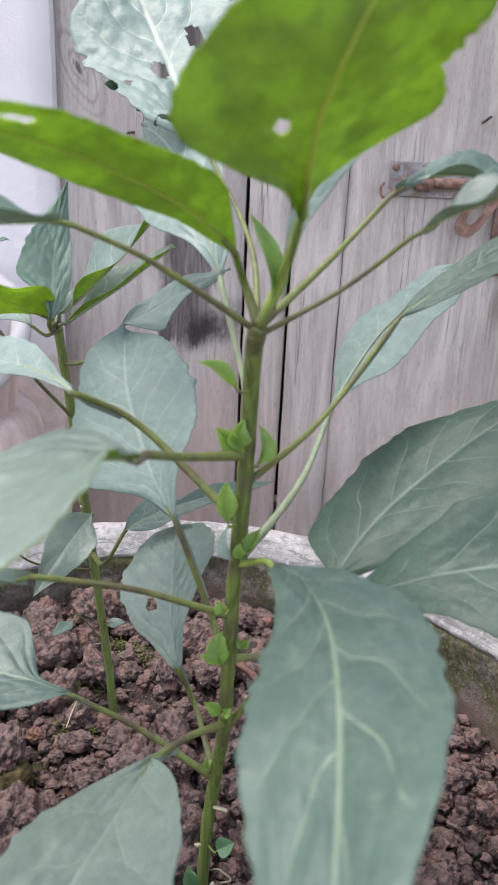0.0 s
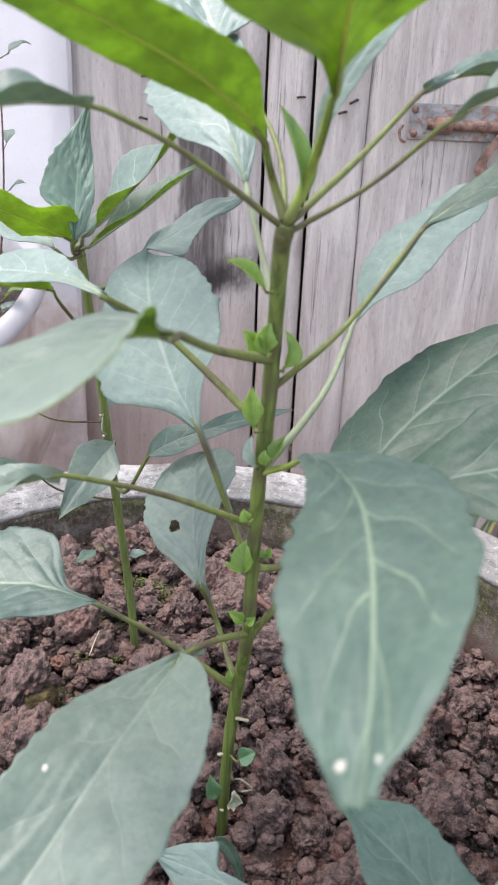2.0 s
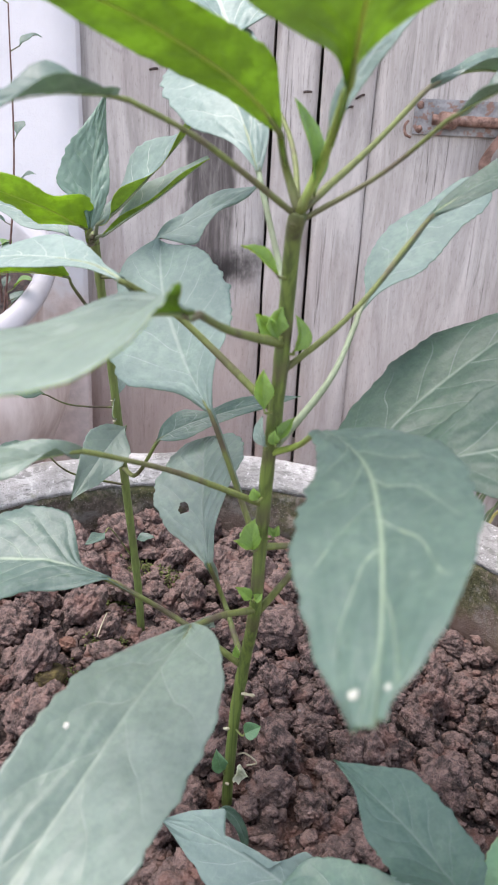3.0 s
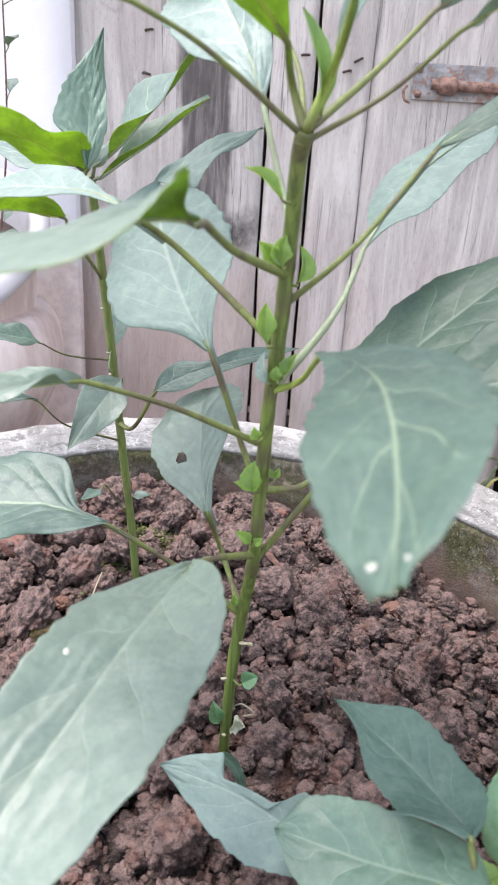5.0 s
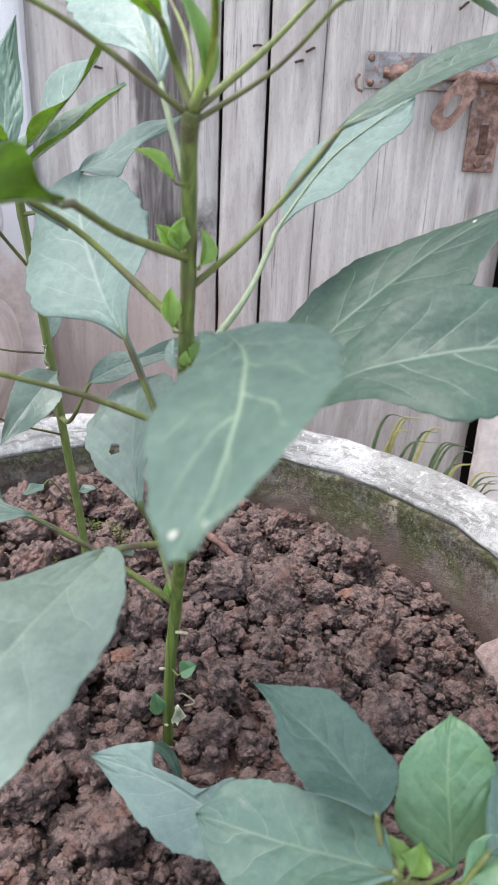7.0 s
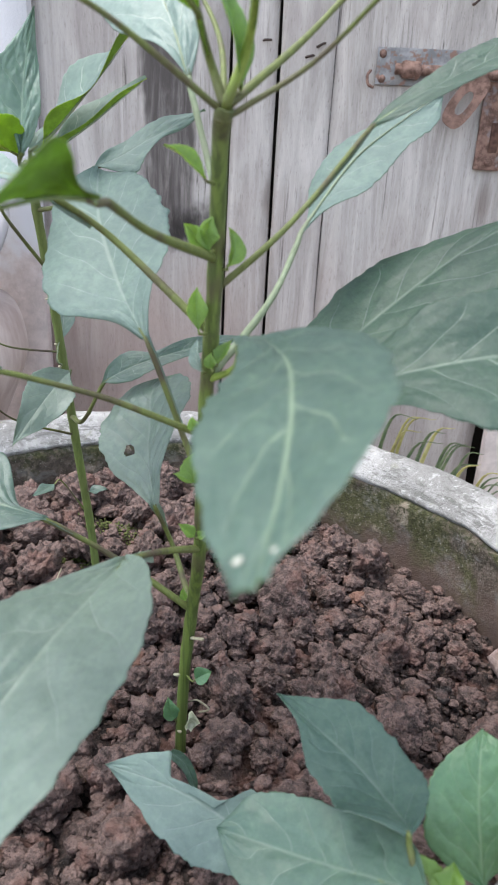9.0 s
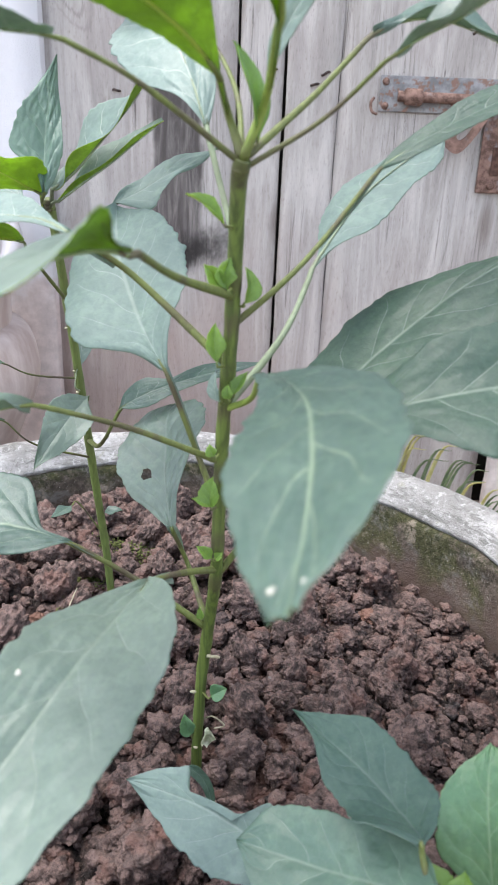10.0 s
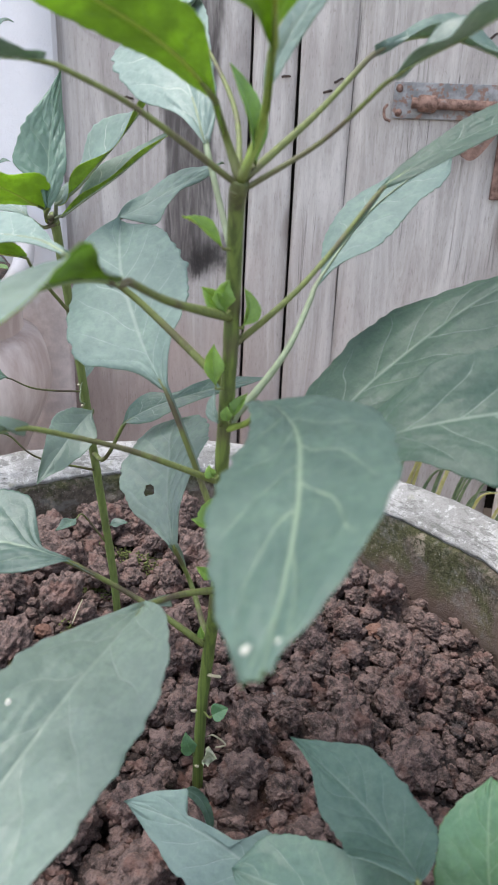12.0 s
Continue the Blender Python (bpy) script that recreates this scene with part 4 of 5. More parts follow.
for i in range(cells + 1):
    row = []
    for k in range(cells + 1):
        a, c = 2 * i / cells - 1, 2 * k / cells - 1
        # square to disc
        x, y = a * math.sqrt(1 - c * c / 2), c * math.sqrt(1 - a * a / 2)
        wider = stretch(math.atan2(y, x))
        x, y = CX + x * (R - 0.001) * wider, CY + y * (R - 0.001) * wider
        row.append(bm.verts.new((x, y, surface(x, y))))
    rows.append(row)
for i in range(cells):
    for k in range(cells):
        bm.faces.new((rows[i][k], rows[i + 1][k], rows[i + 1][k + 1], rows[i][k + 1]))
soil = tagged(part("soil", smooth(bm), SOIL, None), "reddish-brown crumbly soil filling the concrete planter, darkened as shade between clods", "soil", kind="stuff")


def lumps(name, count, kinds, place, material, label, sub=2, seed=1, category="soil"):
    """Many rough lumps in one mesh."""
    rnd = random.Random(seed)
    shapes = []
    for s in range(kinds):
        b = bmesh.new()
        bmesh.ops.create_icosphere(b, subdivisions=sub, radius=1)
        for v in b.verts:
            n1, n2 = noise.voronoi(v.co * 1.9 + Vector((s * 4.1, 0, 0)))[0][:2]
            m1 = noise.voronoi(v.co * 4.4 + Vector((0, s * 4.1, 0)))[0][0]
            m2 = noise.voronoi(v.co * 8.0 + Vector((0, 0, s * 2.3)))[0][0]
            k = 0.42 * (0.45 - n1) + 0.28 * (0.4 - m1) + 0.14 * (0.4 - m2) + noise.fractal(v.co * 1.1 + Vector((s * 7.3, 0, 0)), 1.0, 2.0, 4) * 0.36 + 0.07 * noise.noise(v.co * 8.5 + Vector((s * 3, 0, 0)))
            v.co *= 1 + k
        b.verts.index_update()
        shapes.append((np.array([v.co[:] for v in b.verts]), np.array([[v.index for v in f.verts] for f in b.faces])))
        b.free()
    verts, faces, base = [], [], 0
    for _ in range(count):
        got = place(rnd)
        if not got:
            continue
        loc, size = got
        co, tri = shapes[rnd.randrange(kinds)]
        rot = np.array(Euler([rnd.random() * 6.28 for _ in range(3)]).to_matrix())
        sc = np.array([size * rnd.uniform(0.75, 1.25), size * rnd.uniform(0.75, 1.25), size * rnd.uniform(0.55, 0.95)])
        verts.append((co @ rot.T) * sc + np.array(loc))
        faces.append(tri + base)
        base += len(co)
    V, F = np.concatenate(verts), np.concatenate(faces)
    me = bpy.data.meshes.new(name)
    me.vertices.add(len(V))
    me.vertices.foreach_set("co", V.ravel())
    me.loops.add(F.size)
    me.loops.foreach_set("vertex_index", F.ravel().astype(np.int32))
    me.polygons.add(len(F))
    me.polygons.foreach_set("loop_start", np.arange(0, F.size, 3, dtype=np.int32))
    me.polygons.foreach_set("use_smooth", np.ones(len(F), dtype=bool))
    me.update(calc_edges=True)
    me.materials.append(material)
    return tagged(new(name, me), label, category, kind="stuff")


def in_pot(rnd, y_top=0.9):
    while True:
        x, y = rnd.uniform(CX - R, CX + R * 1.08), rnd.uniform(0.36, CY + R)
        if math.hypot(x - CX, y - CY) < R * stretch(math.atan2(y - CY, x - CX)) - 0.008:
            return x, y


def put_clod(lo, hi, power, proud=False):
    def place(rnd):
        x, y = in_pot(rnd)
        size = lo + (hi - lo) * rnd.random() ** power
        if math.hypot(x - CX, y - CY) > R * stretch(math.atan2(y - CY, x - CX)) - size * 0.9:
            return None
        base = ground_height(x, y) if proud else surface(x, y)
        return (x, y, base + size * rnd.uniform(0.15, 0.65)), size
    return place


clod_shapes = []
for s in range(9):
    b = bmesh.new()
    bmesh.ops.create_icosphere(b, subdivisions=5, radius=1)
    for v in b.verts:
        n1 = noise.voronoi(v.co * 1.5 + Vector((s * 4.1, 0, 0)))[0][0]
        m1 = noise.voronoi(v.co * 3.3 + Vector((0, s * 4.1, 0)))[0][0]
        m2 = noise.voronoi(v.co * 7.0 + Vector((0, 0, s * 2.3)))[0][0]
        k = 0.34 * (0.5 - n1) + 0.30 * (0.42 - m1) + 0.16 * (0.4 - m2) + noise.fractal(v.co * 0.9 + Vector((s * 7.3, 0, 0)), 1.0, 2.0, 4) * 0.32 + 0.06 * noise.noise(v.co * 15)
        v.co *= 1 + k
    me = bpy.data.meshes.new("soil_clod")
    smooth(b).to_mesh(me)
    b.free()
    me.materials.append(CLOD)
    clod_shapes.append(me)
rnd = random.Random(31)
for k in range(240):
    size = 0.0075 + 0.0160 * rnd.random() ** 1.5
    x, y = in_pot(rnd)
    turn = [rnd.random() * 360 for _ in range(3)]
    form = (size * rnd.uniform(0.8, 1.25), size * rnd.uniform(0.8, 1.25), size * rnd.uniform(0.7, 1.0), 1)
    if math.hypot(x - CX, y - CY) > R - size * 1.2 or math.hypot(x - 0.001, y - 0.49) < size + 0.012 or (y < 0.36 and x > 0.03):
        continue
    clod = new("soil_clod", clod_shapes[k % 9])
    clod.matrix_world = pose(x, y, ground_height(x, y) + size * rnd.uniform(0.45, 0.85), *turn) @ Matrix.Diagonal(form)
    tagged(clod, "large knobbly clod of reddish-brown soil" if size > 0.012 else "knobbly clod of reddish-brown soil", "clod", "clods on the soil")
lumps("soil_rubble", 480, 11, put_clod(0.0062, 0.0125, 1.5, True), CLOD, "rough rubble of clods lying on the soil", 4, 11)
lumps("soil_lumps", 820, 10, put_clod(0.0044, 0.0080, 1.2), CLOD, "broken knobbly lumps of reddish soil", 3, 14)
lumps("soil_bits", 2300, 10, put_clod(0.0026, 0.0046, 1.2), CLOD, "small broken bits of reddish soil", 2, 15)
lumps("soil_crumbs", 4500, 8, put_clod(0.0012, 0.0028, 1.3), CLOD, "fine loose crumbs of reddish soil", 1, 12)


def put_moss(rnd):
    cx, cy, s = rnd.choice(((-0.118, 0.79, 0.020), (-0.144, 0.732, 0.012), (-0.175, 0.613, 0.012), (-0.135, 0.674, 0.010), (-0.085, 0.80, 0.018)))
    x, y = rnd.gauss(cx, s), rnd.gauss(cy, s * 0.8)
    return (x, y, surface(x, y) + rnd.uniform(0.001, 0.006)), rnd.uniform(0.0008, 0.0016)


lumps("moss", 2600, 6, put_moss, MOSS, "small green moss cushions on the soil", 1, 13, "moss")


def chunk(name, at, size, material, label, category, seed, rot=(0, 0, 0)):
    bm = bmesh.new()
    bmesh.ops.create_icosphere(bm, subdivisions=3, radius=1)
    for v in bm.verts:
        k = noise.fractal(v.co * 1.3 + Vector((seed, 0, 0)), 1.0, 2.0, 4)
        v.co = Vector([math.copysign(abs(c) ** 0.6, c) for c in v.co]) * (1 + 0.28 * k)
    bm.transform(pose(*at, *rot) @ Matrix.Diagonal((*size, 1)))
    return tagged(part(name, smooth(bm), material, None), label, category)


chunk("brick_chip", (-0.236, 0.706, ground_height(-0.236, 0.706) + 0.012), (0.015, 0.011, 0.012), BRICK_CHIP, "broken red brick chip half sunk in the soil", "stone", 3.0)
chunk("mossy_clod", (-0.1662, 0.5995, ground_height(-0.1662, 0.5995) + 0.010), (0.013, 0.012, 0.010), MOSS_CLOD, "clod crusted with yellow-olive moss", "clod", 12.0)
tagged(part("dry_straw", tube(spline([(-0.1385, 0.6477, 0.0120), (-0.1382, 0.6642, 0.0160), (-0.1360, 0.6719, 0.0220)], 10), 0.0006, 6), WITHERED, None), "thin dry straw lying on the soil", "straw")
chunk("root_clump", (0.0110, 0.459, ground_height(0.0110, 0.459) + 0.006), (0.010, 0.009, 0.009), FIBRE, "pale brown fibrous clump of roots and soil by the stem", "clod", 17.0)
chunk("brick_chip", (-0.12, 0.56, ground_height(-0.12, 0.56) + 0.004), (0.007, 0.006, 0.005), BRICK_CHIP, "small red brick chip on the soil", "stone", 5.0)
chunk("brick_chip", (0.022, 0.86, ground_height(0.022, 0.86) + 0.010), (0.0065, 0.005, 0.005), BRICK_CHIP, "red brick chip on the soil", "stone", 8.0)
bm = bmesh.new()
front = [Vector(p) for p in BLOCK_FACE]
away = (front[1] - front[0]).cross(front[3] - front[0]).normalized()
away = away if away.y > 0 else -away
nx = 24
sheets = []
for depth in (0.0, 0.024):
    sheet = []
    for i in range(nx + 1):
        row = []
        for k in range(nx + 1):
            p = front[0].lerp(front[1], i / nx).lerp(front[3].lerp(front[2], i / nx), k / nx)
            rim = min(i, nx - i, k, nx - k) / nx
            p += away * (depth + (0.0035 * (1 - min(1, rim * 9)) ** 2 if depth == 0 else 0))
            p += noise.noise_vector(p * 55) * 0.0022 + noise.noise_vector(p * 170) * 0.0008
            row.append(bm.verts.new(p))
        sheet.append(row)
    sheets.append(sheet)
for sheet in sheets:
    for i in range(nx):
        for k in range(nx):
            bm.faces.new((sheet[i][k], sheet[i + 1][k], sheet[i + 1][k + 1], sheet[i][k + 1]))
for i in range(nx):
    for pick in (lambda s, q: s[q][0], lambda s, q: s[q][nx], lambda s, q: s[0][q], lambda s, q: s[nx][q]):
        bm.faces.new((pick(sheets[0], i), pick(sheets[0], i + 1), pick(sheets[1], i + 1), pick(sheets[1], i)))
bmesh.ops.recalc_face_normals(bm, faces=bm.faces[:])
tagged(part("concrete_slab", smooth(bm), BLOCK, None), "pinkish broken concrete slab, whitewashed in part, leaning in the planter", "slab")
tagged(part("dry_twig", tube(spline([(-0.0184, 0.7735, 0.016), (0.0047, 0.7508, 0.017), (0.018, 0.741, 0.012), (0.0299, 0.7292, 0.008)], 14), [0.0030, 0.0042, 0.0046, 0.0044, 0.0042, 0.0044, 0.0040, 0.0036, 0.0038, 0.0034, 0.0030, 0.0031, 0.0026, 0.0018], 10, rough=0.5), BRICK_TWIG, None), "short reddish-brown twig lying on the soil", "twig")

# ---- plants ----
main_plant = thing("pepper_plant", "tall leafy pepper plant with a green ribbed stem", "plant", "plants in the planter")
stem(main_plant, [(0.0017, 0.4991, -0.0159), (0.0011, 0.4985, 0.0137), (0.0036, 0.4972, 0.0768), (0.0081, 0.4924, 0.1237), (0.0139, 0.4744, 0.1752), (0.0152, 0.4694, 0.2196), (0.017, 0.4616, 0.2752), (0.02, 0.4527, 0.3154), (0.0213, 0.4477, 0.347), (0.0228, 0.4369, 0.3879), (0.0243, 0.4306, 0.4011), (0.025, 0.4296, 0.4038)], 0.0038, 0.0035, (0.09, 0.112, 0.168, 0.2, 0.245, 0.27, 0.305, 0.335, 0.35, 0.40))
back_plant = thing("pepper_plant", "slim young pepper plant with puckered leaves in the planter", "plant", "plants in the planter")
stem(back_plant, [(-0.1085, 0.692, -0.01), (-0.110, 0.682, 0.06), (-0.1125, 0.658, 0.16), (-0.115, 0.636, 0.26), (-0.1165, 0.612, 0.345), (-0.117, 0.604, 0.372)], 0.0037, 0.0029, (0.075, 0.16, 0.18, 0.22, 0.235, 0.30, 0.34, 0.365), SLIM_STEM)
low_plant = thing("pepper_plant", "low broad-leaved pepper plant by the front of the planter", "plant", "plants in the planter")
stem(low_plant, [(0.120, 0.326, -0.03), (0.1215, 0.321, 0.04), (0.1222, 0.319, 0.09), (0.121, 0.317, 0.138)], 0.0042, 0.0030, (0.11, 0.12))
leaf(main_plant, (0.0267, 0.428, 0.4047), (0.0339, 0.421, 0.4261), (0.0397, 0.3741, 0.4473), (0.0477, 0.3263, 0.4817), (0.0701, 0.3109, 0.5148), 0.0358, (0.02, 0.887, 0.461), face_base=(-0.48, 0.841, 0.248), sides=((6.8, 35.8, 27, 19.1, 12.6), (16.5, 32.8, 25.4, 24.3, 16.4)), fold=0.13, cup=0.01, young=1, holes=((.285, .235, .0021),))
leaf(main_plant, (0.0244, 0.4312, 0.405), (0.0183, 0.4315, 0.4205), (0.0164, 0.4106, 0.4331), (-0.0101, 0.3739, 0.4551), (-0.0488, 0.3231, 0.4657), 0.0147, (-0.13, 0.544, 0.829), face_base=(-0.255, 0.602, 0.757), sides=((5.6, 9, 12.4, 14.7, 9.4), (6.4, 14.5, 12.9, 13.6, 9.4)), fold=0.12, cup=-0.00, young=1, holes=((.853, -.50, .0022), (.825, -.53, .0020), (.885, -.45, .0021), (.915, -.40, .0018)))
leaf(main_plant, (0.0229, 0.4296, 0.4016), (-0.0113, 0.4032, 0.4283), (-0.0385, 0.3878, 0.4417), (-0.0531, 0.3673, 0.4403), (-0.0724, 0.3477, 0.4331), 0.012, (0, -0.25, 1), fold=.5, wave=1, taper=.8, wide=.5, quilt=4, stalk=1.3)
leaf(main_plant, (0.0284, 0.4302, 0.4019), (0.0524, 0.4558, 0.4299), (0.0764, 0.4717, 0.4567), (0.1084, 0.4873, 0.4648), (0.1508, 0.4847, 0.4482), 0.011, (0.2, -0.3, 1), fold=.5, wave=1.5, taper=.9, wide=.5, stalk=1.2, quilt=3)
leaf(main_plant, (0.0284, 0.428, 0.3969), (0.0569, 0.4317, 0.4202), (0.081, 0.4178, 0.4429), (0.1034, 0.4099, 0.4556), (0.1219, 0.3927, 0.4636), 0.011, (0, -0.3, 1), fold=.4, wave=1.5, taper=.9, wide=.5, stalk=1.2, quilt=3)
leaf(main_plant, (0.0264, 0.4485, 0.33), (0.0529, 0.4587, 0.3595), (0.0876, 0.4987, 0.4016), (0.1434, 0.5247, 0.4336), (0.2067, 0.5422, 0.4585), 0.0118, (-0.296, -0.578, 0.76), face_base=(-0.295, -0.575, 0.763), sides=((6.8, 10.7, 9.2, 8.1, 6), (6.1, 9.1, 11.8, 9.5, 6.1)), fold=0.12, cup=-0.00, deep=1, stalk=.78)
leaf(main_plant, (0.0207, 0.4635, 0.2816), (0.0445, 0.4759, 0.3193), (0.0582, 0.5046, 0.3489), (0.0888, 0.5525, 0.3875), (0.133, 0.5869, 0.4202), 0.0218, (0.532, 0.747, -0.399), face_base=(0.549, 0.702, -0.454), sides=((5.2, 18, 21.8, 16.8, 13.9), (5.6, 17.4, 18.9, 18.4, 13.1)), fold=0.11, cup=0.01, pale=1, under=3)
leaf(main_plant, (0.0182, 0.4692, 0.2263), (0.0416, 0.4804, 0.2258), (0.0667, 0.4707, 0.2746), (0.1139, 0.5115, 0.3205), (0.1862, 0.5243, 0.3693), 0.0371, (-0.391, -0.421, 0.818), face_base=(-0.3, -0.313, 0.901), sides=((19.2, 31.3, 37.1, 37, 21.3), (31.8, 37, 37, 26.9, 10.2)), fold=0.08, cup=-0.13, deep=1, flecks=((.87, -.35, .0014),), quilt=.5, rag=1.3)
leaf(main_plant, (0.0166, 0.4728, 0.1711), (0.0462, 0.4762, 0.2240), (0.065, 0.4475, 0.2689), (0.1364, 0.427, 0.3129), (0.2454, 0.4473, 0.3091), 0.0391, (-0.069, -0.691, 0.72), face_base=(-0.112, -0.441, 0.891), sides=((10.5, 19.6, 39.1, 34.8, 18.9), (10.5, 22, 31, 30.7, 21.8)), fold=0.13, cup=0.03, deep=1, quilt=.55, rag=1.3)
leaf(main_plant, (0.02, 0.4562, 0.2851), (0.0313, 0.4441, 0.2951), (0.0384, 0.3816, 0.3254), (0.0566, 0.3262, 0.3333), (0.053, 0.2291, 0.3241), 0.0278, (-0.434, 0.02, 0.901), face_base=(-0.054, -0.103, 0.993), sides=((9.1, 12.8, 19.4, 23.6, 17.0), (6.4, 13.7, 27.8, 27.1, 17.5)), blunt=5, fold=0.05, cup=0.01, stalk=.85, flecks=((.962, .50, .0012), (.965, -.42, .0007)), notch=(.99, -1, .45, .03), rag=1.4, fresh=1, quilt=2.5)
leaf(main_plant, (0.0139, 0.4698, 0.2158), (0.0047, 0.4821, 0.2376), (-0.0173, 0.4823, 0.2965), (-0.0508, 0.535, 0.334), (-0.0696, 0.5959, 0.3707), 0.0399, (-0.201, -0.74, 0.642), face_base=(-0.292, -0.729, 0.62), sides=((13.2, 32.8, 39.1, 33.7, 21.5), (9.6, 37.8, 39.9, 32.9, 22.7)), fold=0.11, cup=-0.09, quilt=.4, deep=4)
leaf(main_plant, (0.0162, 0.4619, 0.2531), (-0.0258, 0.4388, 0.2777), (-0.0631, 0.407, 0.2991), (-0.0848, 0.3796, 0.3024), (-0.1056, 0.3554, 0.3003), 0.013, (0, -0.2, 1), fold=.4, wave=2, quilt=5, deep=3, taper=1.4, stalk=1.5)
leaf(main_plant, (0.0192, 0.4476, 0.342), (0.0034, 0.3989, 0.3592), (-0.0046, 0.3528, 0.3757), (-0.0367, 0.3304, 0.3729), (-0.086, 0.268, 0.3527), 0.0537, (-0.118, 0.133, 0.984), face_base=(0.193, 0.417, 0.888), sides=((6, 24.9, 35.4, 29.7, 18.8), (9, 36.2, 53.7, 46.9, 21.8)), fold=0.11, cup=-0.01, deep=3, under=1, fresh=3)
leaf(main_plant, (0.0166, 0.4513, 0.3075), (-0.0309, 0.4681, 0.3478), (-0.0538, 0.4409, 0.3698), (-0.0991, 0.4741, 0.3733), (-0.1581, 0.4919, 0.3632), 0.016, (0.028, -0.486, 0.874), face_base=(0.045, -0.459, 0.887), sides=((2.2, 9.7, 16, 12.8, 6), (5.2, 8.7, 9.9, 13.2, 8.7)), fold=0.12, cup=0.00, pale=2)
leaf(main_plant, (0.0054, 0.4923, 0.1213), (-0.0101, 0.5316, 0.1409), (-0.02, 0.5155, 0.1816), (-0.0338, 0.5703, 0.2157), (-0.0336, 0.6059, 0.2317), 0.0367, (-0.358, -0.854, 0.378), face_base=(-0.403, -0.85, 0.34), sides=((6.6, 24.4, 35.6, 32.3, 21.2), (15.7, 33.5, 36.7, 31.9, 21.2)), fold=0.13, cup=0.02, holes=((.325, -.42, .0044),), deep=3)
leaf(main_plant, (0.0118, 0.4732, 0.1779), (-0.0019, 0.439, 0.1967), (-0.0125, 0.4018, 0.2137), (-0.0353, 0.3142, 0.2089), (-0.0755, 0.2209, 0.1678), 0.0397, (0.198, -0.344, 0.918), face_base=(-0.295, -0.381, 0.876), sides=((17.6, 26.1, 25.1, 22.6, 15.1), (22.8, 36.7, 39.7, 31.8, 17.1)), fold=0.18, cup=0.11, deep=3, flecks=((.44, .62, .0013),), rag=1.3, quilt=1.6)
leaf(main_plant, (0.0043, 0.494, 0.1256), (-0.0337, 0.485, 0.1586), (-0.0719, 0.469, 0.1928), (-0.1295, 0.4694, 0.2005), (-0.1705, 0.4602, 0.1901), 0.0387, (0.062, -0.337, 0.94), face_base=(0.063, -0.282, 0.957), sides=((4, 35, 38.7, 30.9, 19.8), (14.7, 24.1, 35.4, 31.6, 20.6)), fold=0.13, cup=0.01, deep=0)
leaf(main_plant, (0.0245, 0.4331, 0.4043), (0.016, 0.4709, 0.4353), (-0.0170, 0.5405, 0.4800), (-0.0450, 0.5932, 0.5230), (-0.078, 0.6392, 0.5793), 0.056, (0.2, -0.75, 0.4), sides=((30, 48, 54, 48, 28), (24, 36, 45, 46, 30)), fold=.1, pale=1, torn=-1, quilt=5, fresh=2, stalk=.65)
leaf(main_plant, (0.0242, 0.4457, 0.3622), (0.0178, 0.4633, 0.3728), (0.0024, 0.482, 0.4176), (-0.0272, 0.5414, 0.4667), (-0.0654, 0.6241, 0.4902), 0.0319, (-0.179, -0.902, 0.394), face_base=(-0.214, -0.905, 0.368), sides=((9.6, 17.3, 24.8, 23.3, 15.3), (7.7, 25.5, 31.9, 24.6, 11.1)), fold=0.11, cup=-0.02, pale=1)
leaf(main_plant, (0.0272, 0.4333, 0.4044), (0.0325, 0.4260, 0.4215), (0.0345, 0.4120, 0.4360), (0.0515, 0.4070, 0.4655), (0.0790, 0.4060, 0.4930), 0.007, (0, -0.80, 0.6), sides=((3.6, 4.4, 4.6, 4.2, 2.4), (3.4, 4.6, 7, 7, 4)), fold=.1, pale=1, stalk=.5)
leaf(main_plant, (0.0258, 0.4292, 0.4053), (0.0259, 0.4286, 0.4063), (0.0308, 0.4336, 0.41), (0.029, 0.4243, 0.4276), (0.0207, 0.4198, 0.4454), 0.006, (0.8, -0.6, 0.2), fold=.5, young=1)
leaf(back_plant, (-0.117, 0.606, 0.37), (-0.1148, 0.5844, 0.3714), (-0.1079, 0.5695, 0.3781), (-0.1099, 0.5877, 0.4192), (-0.1038, 0.5954, 0.4559), 0.0212, (0.159, -0.967, 0.201), face_base=(0.143, -0.969, 0.203), sides=((7.2, 11.2, 9.3, 5.4, 2.6), (4.4, 21.2, 17.5, 9.5, 3.6)), fold=0.12, cup=-0.00, quilt=7, deep=2)
leaf(back_plant, (-0.117, 0.606, 0.37), (-0.1169, 0.592, 0.3674), (-0.1164, 0.587, 0.3765), (-0.1341, 0.5563, 0.3909), (-0.1659, 0.5362, 0.4039), 0.0207, (-0.189, 0.564, 0.804), face_base=(-0.201, 0.563, 0.802), sides=((13.3, 19.7, 16.4, 15.8, 7.2), (14.1, 20.7, 12.7, 15.1, 10.2)), fold=0.13, cup=0.02, young=1, under=2)
leaf(back_plant, (-0.116, 0.605, 0.368), (-0.1135, 0.5990, 0.3735), (-0.1105, 0.592, 0.3795), (-0.0808, 0.5862, 0.4036), (-0.0447, 0.5722, 0.4414), 0.015, (-0.62, -0.22, 0.76), sides=((2, 6, 6.5, 4, 1.2), (6, 14, 18, 17, 9)), fold=.7, wave=1.5, pale=1, quilt=2, under=2)
